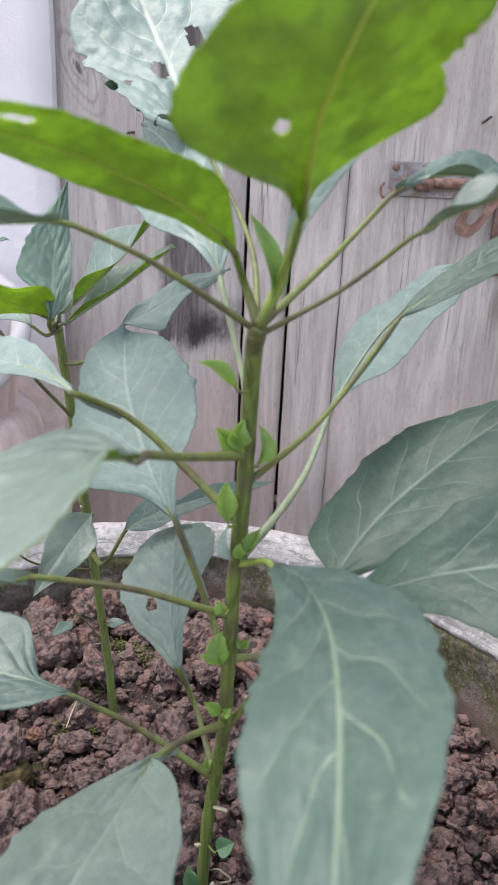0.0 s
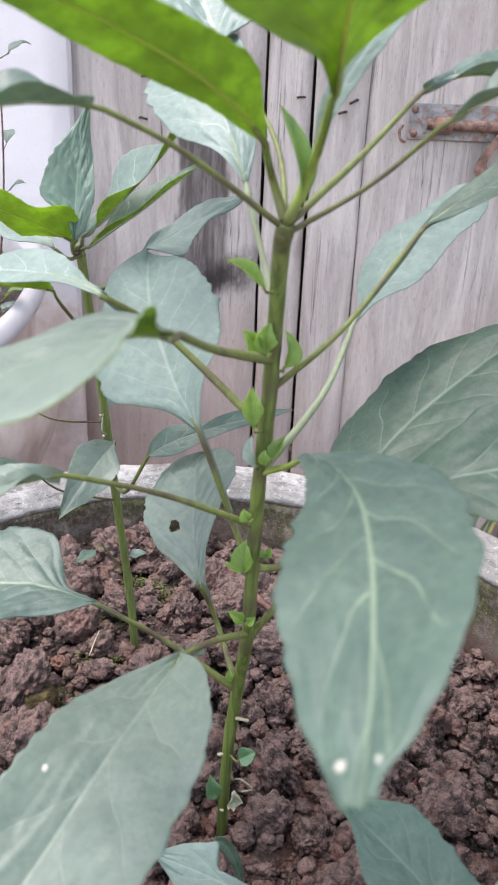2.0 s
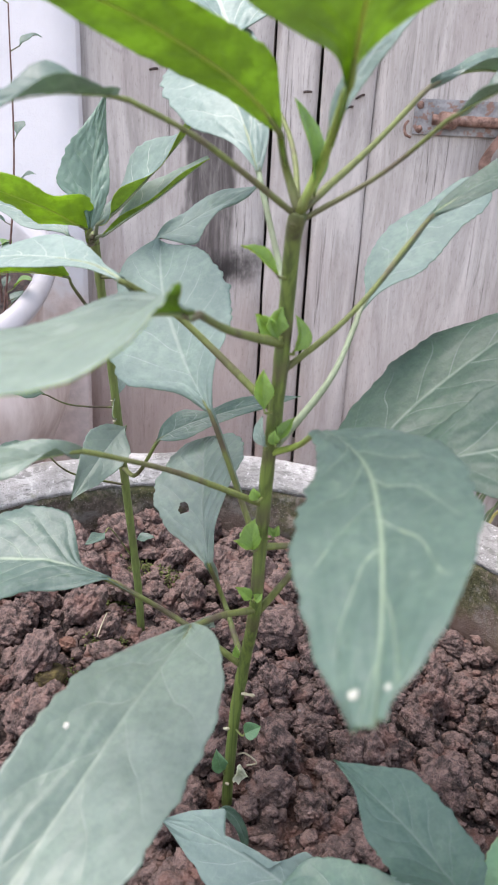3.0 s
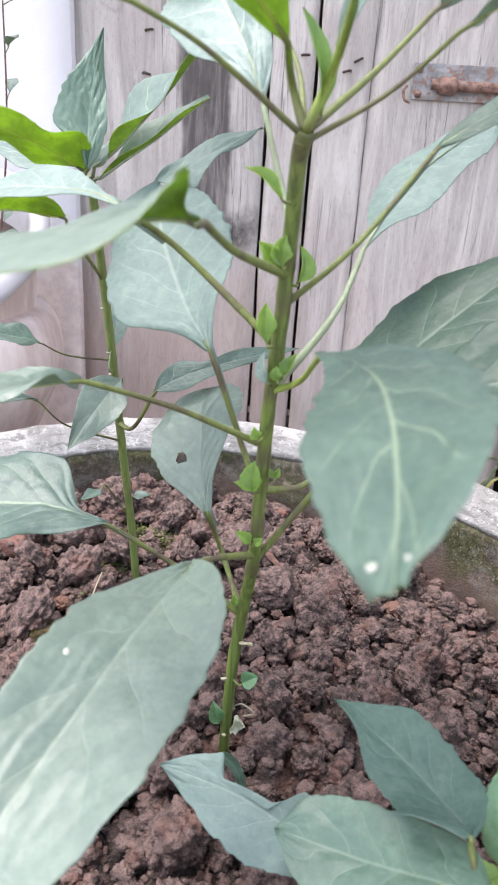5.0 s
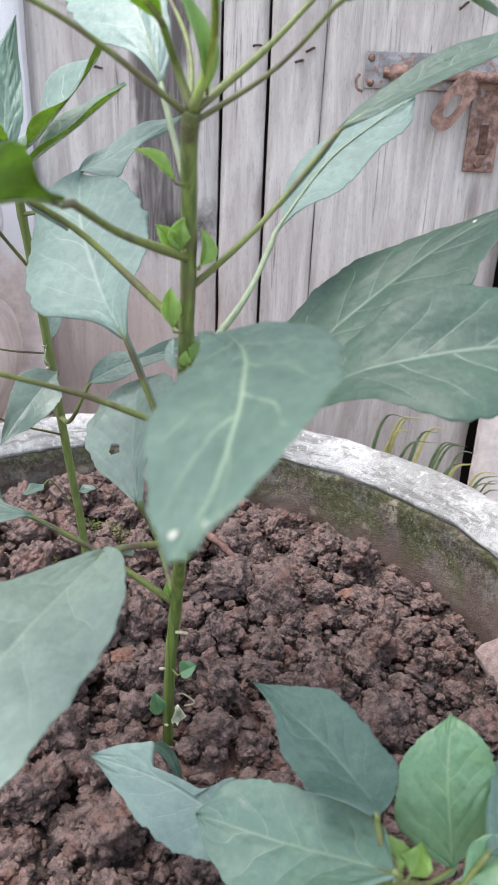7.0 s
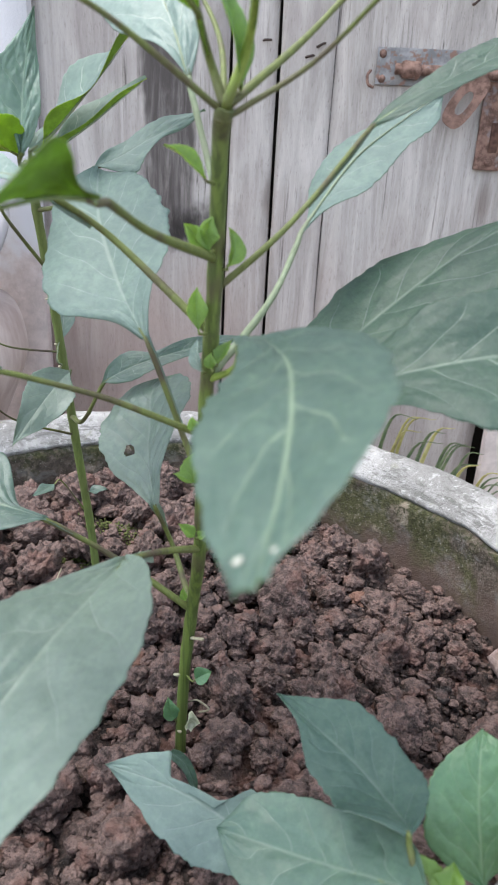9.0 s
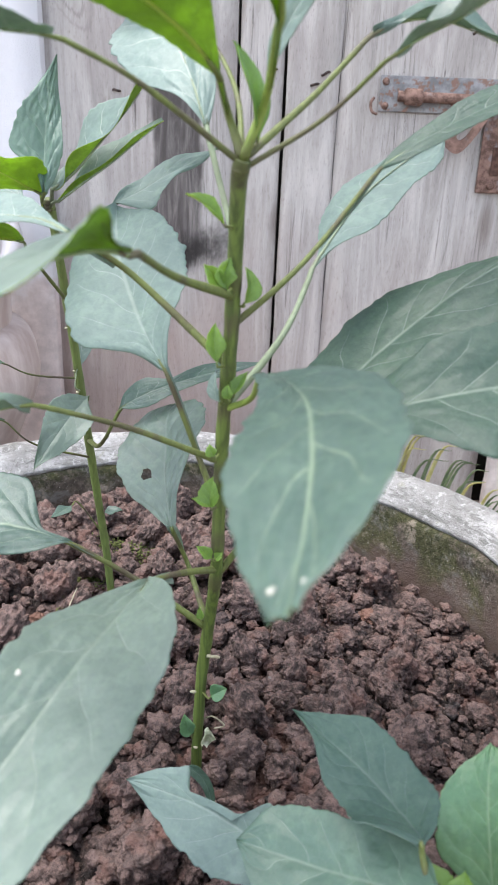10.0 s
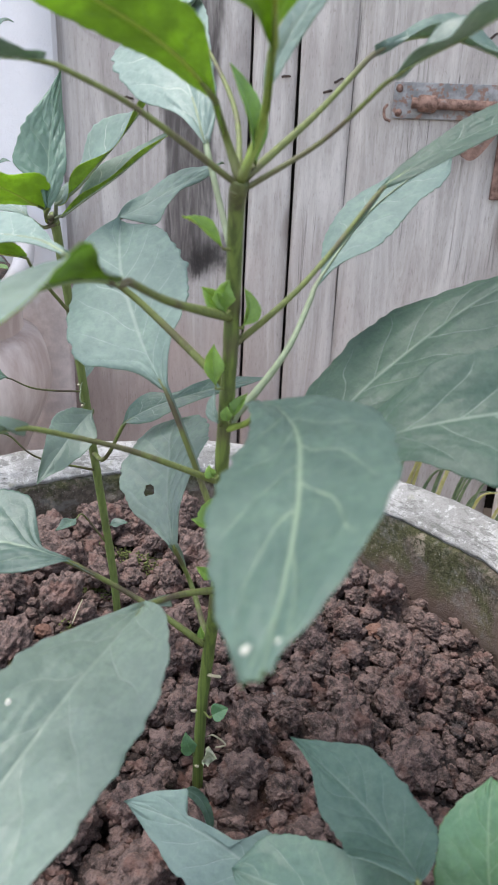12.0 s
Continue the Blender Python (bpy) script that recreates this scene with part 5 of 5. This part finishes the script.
leaf(back_plant, (-0.116, 0.605, 0.366), (-0.1137, 0.5995, 0.3690), (-0.1090, 0.5955, 0.3715), (-0.0740, 0.5950, 0.3960), (-0.0393, 0.5971, 0.4221), 0.010, (-0.6, -0.22, 0.78), sides=((2, 3.8, 3.6, 2.4, 1), (3, 9, 12, 10, 4)), fold=.7, wave=.8, pale=1, under=2)
leaf(back_plant, (-0.116, 0.612, 0.34), (-0.095, 0.6001, 0.3481), (-0.0753, 0.611, 0.37), (-0.0476, 0.6275, 0.3856), (-0.0088, 0.6302, 0.4077), 0.0199, (-0.042, -0.618, 0.785), face_base=(-0.028, -0.627, 0.779), sides=((10, 19.9, 12.7, 3.5, 3.5), (5, 9.1, 13, 10, 4.8)), fold=0.11, cup=-0.04, wave=.6, quilt=.5, deep=4)
leaf(back_plant, (-0.117, 0.606, 0.365), (-0.1186, 0.5885, 0.3643), (-0.1265, 0.5852, 0.3706), (-0.1546, 0.5934, 0.3821), (-0.1987, 0.5941, 0.3912), 0.014, (0.1, -0.6, 0.8), fold=.3, pale=2)
leaf(back_plant, (-0.116, 0.625, 0.3), (-0.1214, 0.5769, 0.3375), (-0.1198, 0.5603, 0.3493), (-0.139, 0.5394, 0.3547), (-0.1649, 0.5147, 0.3524), 0.02, (-0.1, 0.3, 0.9), young=1, fold=.2, under=2)
leaf(back_plant, (-0.114, 0.64, 0.215), (-0.1084, 0.6214, 0.2091), (-0.1009, 0.62, 0.2304), (-0.1116, 0.5917, 0.2168), (-0.1247, 0.5592, 0.1936), 0.017, (0.3, -0.8, 0.5), fold=.25, wave=.8, deep=3, quilt=.5)
leaf(back_plant, (-0.115, 0.64, 0.235), (-0.1372, 0.6036, 0.2491), (-0.1502, 0.5863, 0.262), (-0.165, 0.5768, 0.2679), (-0.1837, 0.5663, 0.2719), 0.011, (0.1, -0.5, 0.9), fold=.3, quilt=4)
leaf(back_plant, (-0.113, 0.655, 0.16), (-0.1388, 0.6022, 0.1949), (-0.1552, 0.589, 0.218), (-0.1669, 0.5693, 0.2248), (-0.1806, 0.5455, 0.2224), 0.008, (0, -0.3, 1), fold=.4)
leaf(back_plant, (-0.114, 0.64, 0.225), (-0.1146, 0.6309, 0.2326), (-0.1147, 0.6351, 0.2425), (-0.112, 0.6438, 0.2626), (-0.1157, 0.6519, 0.2823), 0.008, (0.6, -0.8, 0.1), fold=.2, pale=1, taper=1.1, wide=.5)
leaf(back_plant, (-0.112, 0.652, 0.18), (-0.0904, 0.6095, 0.1954), (-0.071, 0.5969, 0.2305), (-0.0334, 0.6071, 0.2484), (0.0287, 0.6256, 0.2624), 0.0124, (0.11, -0.604, 0.789), face_base=(0.119, -0.62, 0.776), sides=((7.1, 11.3, 8.9, 5.5, 3.4), (7.9, 12.4, 5.3, 7.5, 4.9)), fold=0.12, cup=0.01)
leaf(back_plant, (-0.11, 0.68, 0.075), (-0.1252, 0.6577, 0.118), (-0.1257, 0.6392, 0.1258), (-0.13, 0.6279, 0.1256), (-0.1359, 0.6165, 0.1255), 0.006, (0, -0.4, 0.9), fold=.2)
leaf(back_plant, (-0.11, 0.682, 0.07), (-0.1107, 0.6748, 0.1046), (-0.1058, 0.6651, 0.1066), (-0.0986, 0.6666, 0.1088), (-0.0898, 0.6675, 0.1094), 0.005, (0, -0.4, 0.9), fold=.2)
leaf(low_plant, (0.1195, 0.3205, 0.134), (0.1168, 0.3255, 0.1435), (0.1159, 0.3265, 0.15), (0.1015, 0.3618, 0.1417), (0.0621, 0.3926, 0.1532), 0.0226, (0.053, -0.424, 0.904), face_base=(0.159, -0.465, 0.871), sides=((9.5, 19.2, 20.6, 20.9, 10), (13.5, 22.6, 19.5, 17, 4.4)), fold=0.12, cup=-0.00, deep=5, quilt=1.2)
leaf(low_plant, (0.121, 0.3172, 0.136), (0.1220, 0.3105, 0.141), (0.1211, 0.3058, 0.1455), (0.0849, 0.3422, 0.1082), (0.0387, 0.3615, 0.0992), 0.0235, (-0.025, -0.513, 0.858), face_base=(0.016, -0.393, 0.919), sides=((15.9, 22.3, 23.2, 23.5, 19), (11.5, 19, 23.5, 23.4, 14.2)), fold=0.12, cup=0.01, deep=2, quilt=2.5)
leaf(low_plant, (0.1225, 0.3165, 0.085), (0.092, 0.314, 0.101), (0.0670, 0.3540, 0.0740), (0.0352, 0.3890, 0.0760), (-0.0284, 0.4154, 0.0717), 0.027, (0.096, -0.791, 0.604), face_base=(0.158, -0.798, 0.582), sides=((11.4, 18.8, 21.6, 17.9, 10.8), (11.9, 19.7, 27, 22.5, 11.6)), fold=0.11, cup=-0.03, bite=(1, .38, .77), deep=4, quilt=.5)
leaf(low_plant, (0.1208, 0.3175, 0.128), (0.139, 0.327, 0.112), (0.1546, 0.3387, 0.1072), (0.1493, 0.3536, 0.1457), (0.1515, 0.37, 0.1635), 0.0236, (-0.108, -0.35, 0.931), face_base=(-0.09, -0.332, 0.939), sides=((11.2, 17, 19.5, 18.2, 9.8), (15.2, 23.6, 21.6, 13.5, 4.5)), fold=0.12, cup=-0.01, young=2)
leaf(low_plant, (0.1222, 0.319, 0.09), (0.142, 0.318, 0.105), (0.1610, 0.324, 0.136), (0.195, 0.355, 0.141), (0.232, 0.392, 0.136), 0.024, (0, -0.3, 0.95), fold=.12, wide=.5, deep=5, taper=.5)
leaf(low_plant, (0.125, 0.313, 0.127), (0.1258, 0.3148, 0.1295), (0.1265, 0.3165, 0.1320), (0.1225, 0.3215, 0.1345), (0.1172, 0.3275, 0.1415), 0.0075, (0.3, -0.5, 0.8), young=3, fold=.3, wave=.8, taper=.6)
leaf(low_plant, (0.125, 0.313, 0.127), (0.1275, 0.3148, 0.1290), (0.1300, 0.3160, 0.1310), (0.1330, 0.3200, 0.1340), (0.1345, 0.3250, 0.1390), 0.0065, (-0.3, -0.5, 0.8), young=3, fold=.35, wave=.8, taper=.6)
leaf(low_plant, (0.125, 0.3132, 0.125), (0.138, 0.316, 0.1225), (0.1514, 0.3208, 0.1236), (0.1647, 0.3252, 0.1330), (0.1784, 0.3292, 0.1412), 0.009, (0.1, -0.4, 0.92), young=2, fold=.3)
leaf(main_plant, (0.0186, 0.4325, 0.3757), (0.0183, 0.4318, 0.3766), (0.018, 0.4311, 0.3776), (0.0103, 0.4284, 0.3856), (0.0021, 0.4252, 0.3897), 0.0036, (-0.3, -0.5, 0.8), young=3, label="tiny bright green side leaf", fold=.6, point=1.25, quilt=3)
leaf(main_plant, (0.0192, 0.4396, 0.3463), (0.0188, 0.4389, 0.3472), (0.0184, 0.4382, 0.3481), (0.0134, 0.4372, 0.3545), (0.0084, 0.4368, 0.3594), 0.0042, (-0.2, -0.8, 0.5), young=3, label="tiny bright green side leaf", fold=.6, point=1.25, quilt=3)
leaf(main_plant, (0.0197, 0.4397, 0.3463), (0.0197, 0.439, 0.3473), (0.0196, 0.4383, 0.3482), (0.018, 0.439, 0.3553), (0.0205, 0.4412, 0.3627), 0.0052, (0.3, -0.9, 0.3), young=3, label="tiny bright green side leaf", fold=.6, point=1.25, quilt=3)
leaf(main_plant, (0.0262, 0.4467, 0.3386), (0.0264, 0.4461, 0.3396), (0.0266, 0.4454, 0.3406), (0.0294, 0.448, 0.3488), (0.026, 0.4513, 0.3571), 0.0046, (0.7, -0.7, 0.2), young=3, quilt=3, label="tiny bright green side leaf", fold=.6, point=1.25)
leaf(main_plant, (0.0155, 0.4463, 0.3087), (0.0152, 0.4457, 0.3099), (0.0148, 0.4451, 0.3111), (0.0129, 0.4473, 0.3218), (0.0128, 0.4509, 0.3303), 0.0048, (0.3, -0.9, 0.2), young=3, label="tiny bright green side leaf", fold=.6, point=1.25, quilt=3)
leaf(main_plant, (0.0163, 0.4526, 0.2877), (0.0161, 0.4519, 0.2888), (0.016, 0.4513, 0.2898), (0.0129, 0.452, 0.2971), (0.0132, 0.4555, 0.3053), 0.0036, (-0.5, -0.8, 0.2), pale=2, label="tiny bright green side leaf", fold=.6, point=1.25)
leaf(main_plant, (0.021, 0.4499, 0.2907), (0.0211, 0.4492, 0.2917), (0.0212, 0.4485, 0.2926), (0.0198, 0.4489, 0.2963), (0.0202, 0.4506, 0.3001), 0.003, (0, -0.9, 0.3), young=3, label="tiny bright green side leaf", fold=.6, point=1.25, quilt=3)
leaf(main_plant, (0.0224, 0.4518, 0.2923), (0.0226, 0.4512, 0.2934), (0.0228, 0.4506, 0.2946), (0.0251, 0.453, 0.2999), (0.0292, 0.4577, 0.3052), 0.0036, (-0.4, -0.8, 0.4), young=3, label="tiny bright green side leaf", fold=.6, point=1.25, quilt=3)
leaf(main_plant, (0.0139, 0.4582, 0.255), (0.0135, 0.4577, 0.2565), (0.0132, 0.4572, 0.2579), (0.0113, 0.4572, 0.2608), (0.0104, 0.4586, 0.2643), 0.0032, (0, -0.9, 0.3), young=3, label="tiny bright green side leaf", fold=.6, point=1.25, quilt=3)
leaf(main_plant, (0.0125, 0.4619, 0.223), (0.0122, 0.4614, 0.2244), (0.0118, 0.4609, 0.2258), (0.011, 0.4632, 0.234), (0.0117, 0.4676, 0.2415), 0.0062, (-0.3, -0.9, 0.3), young=3, taper=.4, label="tiny bright green side leaf", fold=.6, point=1.25, quilt=3)
leaf(main_plant, (0.0126, 0.4601, 0.2239), (0.0119, 0.4596, 0.2254), (0.0112, 0.4591, 0.2269), (0.0066, 0.4581, 0.2303), (0.0014, 0.4575, 0.2324), 0.0031, (0, -0.5, 0.8), young=3, label="tiny bright green side leaf", fold=.6, point=1.25, quilt=3)
leaf(main_plant, (0.0213, 0.4654, 0.2297), (0.0216, 0.465, 0.2313), (0.022, 0.4646, 0.2328), (0.0208, 0.4648, 0.236), (0.0191, 0.4657, 0.2384), 0.002, (0, -0.8, 0.5), young=3, label="tiny bright green side leaf", fold=.6, point=1.25, quilt=3)
leaf(main_plant, (0.0213, 0.4654, 0.2297), (0.0219, 0.465, 0.2313), (0.0226, 0.4647, 0.2329), (0.0238, 0.4651, 0.2362), (0.0247, 0.4665, 0.2393), 0.0022, (0, -0.8, 0.5), young=3, label="tiny bright green side leaf", fold=.6, point=1.25, quilt=3)
leaf(main_plant, (0.0134, 0.4667, 0.1879), (0.0129, 0.4657, 0.1895), (0.0124, 0.4647, 0.1912), (0.0084, 0.4641, 0.1954), (0.0031, 0.4642, 0.1991), 0.0036, (0.2, -0.7, 0.7), young=3, label="tiny bright green side leaf", fold=.6, point=1.25, quilt=3)
leaf(main_plant, (0.0137, 0.4667, 0.1879), (0.0139, 0.4657, 0.1895), (0.014, 0.4648, 0.191), (0.0161, 0.4647, 0.193), (0.0184, 0.4659, 0.1955), 0.0028, (-0.2, -0.7, 0.7), young=3, label="tiny bright green side leaf", fold=.6, point=1.25, quilt=3)
leaf(main_plant, (0.0056, 0.4891, 0.1292), (0.0052, 0.4885, 0.1305), (0.0049, 0.488, 0.1319), (0.0032, 0.4885, 0.136), (0.0028, 0.4904, 0.1405), 0.0024, (0, -0.9, 0.3), young=3, label="tiny bright green side leaf", fold=.6, point=1.25, quilt=3)
leaf(main_plant, (0.0072, 0.4892, 0.0676), (0.0094, 0.489, 0.0694), (0.0115, 0.4889, 0.0713), (0.0169, 0.4889, 0.0754), (0.0218, 0.4902, 0.0777), 0.0056, (0, -0.7, 0.7), young=2, taper=.3, label="tiny bright green side leaf", fold=.6, point=1.25)
leaf(main_plant, (0.0002, 0.4961, 0.0236), (-0.0013, 0.4958, 0.027), (-0.0028, 0.4955, 0.0303), (-0.006, 0.4962, 0.0377), (-0.0079, 0.4992, 0.0451), 0.0056, (0.3, -0.9, 0.3), young=2, taper=.3, label="tiny bright green side leaf", fold=.6, point=1.25)
leaf(low_plant, (0.0020, 0.4370, 0.0628), (0.0024, 0.4367, 0.0626), (0.0030, 0.4364, 0.0623), (0.0138, 0.4345, 0.0560), (0.0200, 0.4289, 0.0420), 0.0048, (0.5, -0.75, 0.4), face_base=(0.2, -0.7, 0.7), sides=((3.0, 3.4, 3.3, 3, 2.4), (3.0, 3.4, 3.3, 3, 2.4)), blunt=1.5, fold=.2, quilt=.4, deep=1, stalk=.5, label="curled strip of bitten leaf margin")
for at, size in SCARS:
    scar(main_plant if at[0] > -0.05 else back_plant, at, size)
part("petiole_stub", tube(spline(STUB, 8), [0.0013, 0.0012, 0.0011, 0.0010, 0.0009, 0.0009, 0.0010, 0.0007], 8, rough=0.3), WITHERED, main_plant, "dry stub of a fallen leaf stalk")
bm = bmesh.new()
grid = [[bm.verts.new(Vector(PETAL) + Vector(((j - 3) * 0.0014 * math.sin(math.pi * (0.08 + 0.84 * i / 9)) ** 0.7 + 0.002 * math.sin(i * 0.5), -0.0009 * (j - 3) ** 2 * 0.3 - 0.002 * math.sin(i * 0.7), 0.0080 - 0.0018 * i))) for j in range(7)] for i in range(10)]
for i in range(9):
    for j in range(6):
        bm.faces.new((grid[i][j], grid[i][j + 1], grid[i + 1][j + 1], grid[i + 1][j]))
bmesh.ops.solidify(bm, geom=bm.faces[:], thickness=0.0004)
part("withered_petal", smooth(roughen(bm, 0.0012, 260)), PETAL_WHITE, main_plant, "shrivelled pale petal stuck to the stem")
part("tendril", tube(spline(TENDRIL, 18), 0.0006, 6), WITHERED, main_plant, "thin dry curled tendril")
part("stub", roughen(box((0.007, 0.006, 0.010), (-0.117, 0.636, 0.193), 0.002), 0.0015, 200), TWIG, back_plant, "dark dried remnant of a leaf")
for at, size, seed in (((-0.0402, 0.8213), 0.008, 21.0), ((0.0329, 0.7184), 0.0038, 22.0), ((0.0494, 0.6071), 0.0022, 23.0)):
    chunk("pale_pebble", (*at, ground_height(*at) + 0.006), (size, size * 0.8, size * 0.6), GREY_PEBBLE, "small pale grey pebble on the soil", "stone", seed)

# ---- behind the pot ----
urn = thing("garden_urn", "dusty pink clay urn with a thick white glazed rim", "urn")
UX, UY = URN_AT


def turned(points, material, name, count=60, label="", lean=0.0):
    bm = bmesh.new()
    rings = []
    for r, z in profile(points, count):
        rings.append([bm.verts.new((UX + math.cos(2 * math.pi * k / 72) * r, UY + math.sin(2 * math.pi * k / 72) * r, z + lean * r * math.sin(2 * math.pi * k / 72))) for k in range(72)])
    for a, b in zip(rings, rings[1:]):
        for k in range(72):
            bm.faces.new((a[k], a[(k + 1) % 72], b[(k + 1) % 72], b[k]))
    bmesh.ops.recalc_face_normals(bm, faces=bm.faces[:])
    return part(name, smooth(bm), material, urn, label)


turned([(0.09, GROUND_Z), (0.10, GROUND_Z + 0.03), (0.098, -0.16), (0.115, -0.08), (0.150, 0.0), (0.183, 0.08), (0.184, 0.125), (0.172, 0.16), (0.150, 0.172)], CLAY, "urn_body", label="dusty pink clay body")
turned([(0.152, 0.13), (0.153, 0.18), (0.156, 0.232)], CLAY, "urn_neck", lean=0.50)
turned([(0.152, 0.228), (0.160, 0.230), (0.170, 0.236), (0.175, 0.248), (0.170, 0.260), (0.160, 0.264), (0.150, 0.257), (0.147, 0.244), (0.146, 0.19)], GLAZE, "urn_rim", label="thick white glazed rolled rim", lean=0.50)
bm = bmesh.new()
bmesh.ops.create_circle(bm, cap_ends=True, cap_tris=True, segments=60, radius=0.147, matrix=Matrix.Translation((UX, UY, 0.205)))
for v in bm.verts:
    v.co.z += 0.50 * (v.co.y - UY)
part("urn_soil", roughen(bm, 0.004, 40), SOIL, urn)


def weed(name, at, height, lean, leaves, size, label, seed, group=""):
    """A thin upright weed with a few small paired leaves."""
    rnd = random.Random(seed)
    w = thing(name, label, "plant", group)
    at = Vector(at)
    top = at + Vector((lean, 0, height))
    path = spline([at, at.lerp(top, 0.5) + Vector((lean * 0.3, 0, 0)), top], 24)
    part("stem", tube(path, [0.0017 * (1 - 0.5 * i / 23) for i in range(24)], 8), BRICK_TWIG, w)
    for k in range(leaves):
        p = path[int(5 + 18 * k / max(1, leaves - 1))]
        a = rnd.uniform(0, 6.28)
        d = Vector((math.cos(a), math.sin(a) * 0.6, rnd.uniform(0.1, 0.7))).normalized()
        s = size * rnd.uniform(0.7, 1.2)
        leaf(w, p, p + d * s * 0.2, p + d * s * 0.35, p + d * s * 0.8 + Vector((0, 0, 0.1 * s)), p + d * s * 1.3 - Vector((0, 0, 0.15 * s)), s * 0.28, (0, -0.3, 1), young=1 if k == leaves - 1 else 0)
    return w


weed("thin_weed", (-0.385, 1.045, 0.195), 0.38, 0.036, 7, 0.032, "thin reddish-stemmed weed growing out of the urn", 3)
weed("thin_weed", (-0.375, 1.02, 0.185), 0.06, 0.01, 6, 0.034, "small weed seedling in the urn", 4)
weed("thin_weed", (-0.40, 0.99, 0.170), 0.07, 0.0, 6, 0.036, "small weed seedling in the urn", 6)
weed("thin_weed", (-0.40, 1.08, 0.215), 0.08, 0.0, 6, 0.032, "small weed seedling in the urn", 8)

# ---- grass by the wall ----
def grass_blade(tuft, root, top, tip, width, material):
    """A flat, arching blade that droops at its end."""
    path = spline([root, root.lerp(top, 0.6) + Vector((-0.006, 0, 0.012)), top, tip], 16)
    return part("grass_blade", tube(path, [width * (0.15 + math.sin(math.pi * min(1, 0.22 + i / 15 * 0.77)) ** 0.8) for i in range(16)], 8, flat=0.22), material, tuft)


tuft = thing("grass_tuft", "tuft of arching green and straw-yellow grass behind the planter", "grass")
rnd = random.Random(5)
for k in range(20):
    x = 0.255 + 0.185 * k / 19 + rnd.uniform(-0.01, 0.01)
    tip = Vector((x, rnd.uniform(1.10, 1.17), min(0.012, 0.272 - 0.84 * x) + rnd.uniform(-0.03, 0.006)))
    top = tip + Vector((-rnd.uniform(0.026, 0.040), rnd.uniform(0.0, 0.01), rnd.uniform(-0.018, -0.006)))
    root = Vector((top.x - rnd.uniform(0.03, 0.05), top.y, GROUND_Z))
    grass_blade(tuft, root, top, tip, rnd.uniform(0.0042, 0.0062), STRAW if rnd.random() < 0.3 else GRASS)
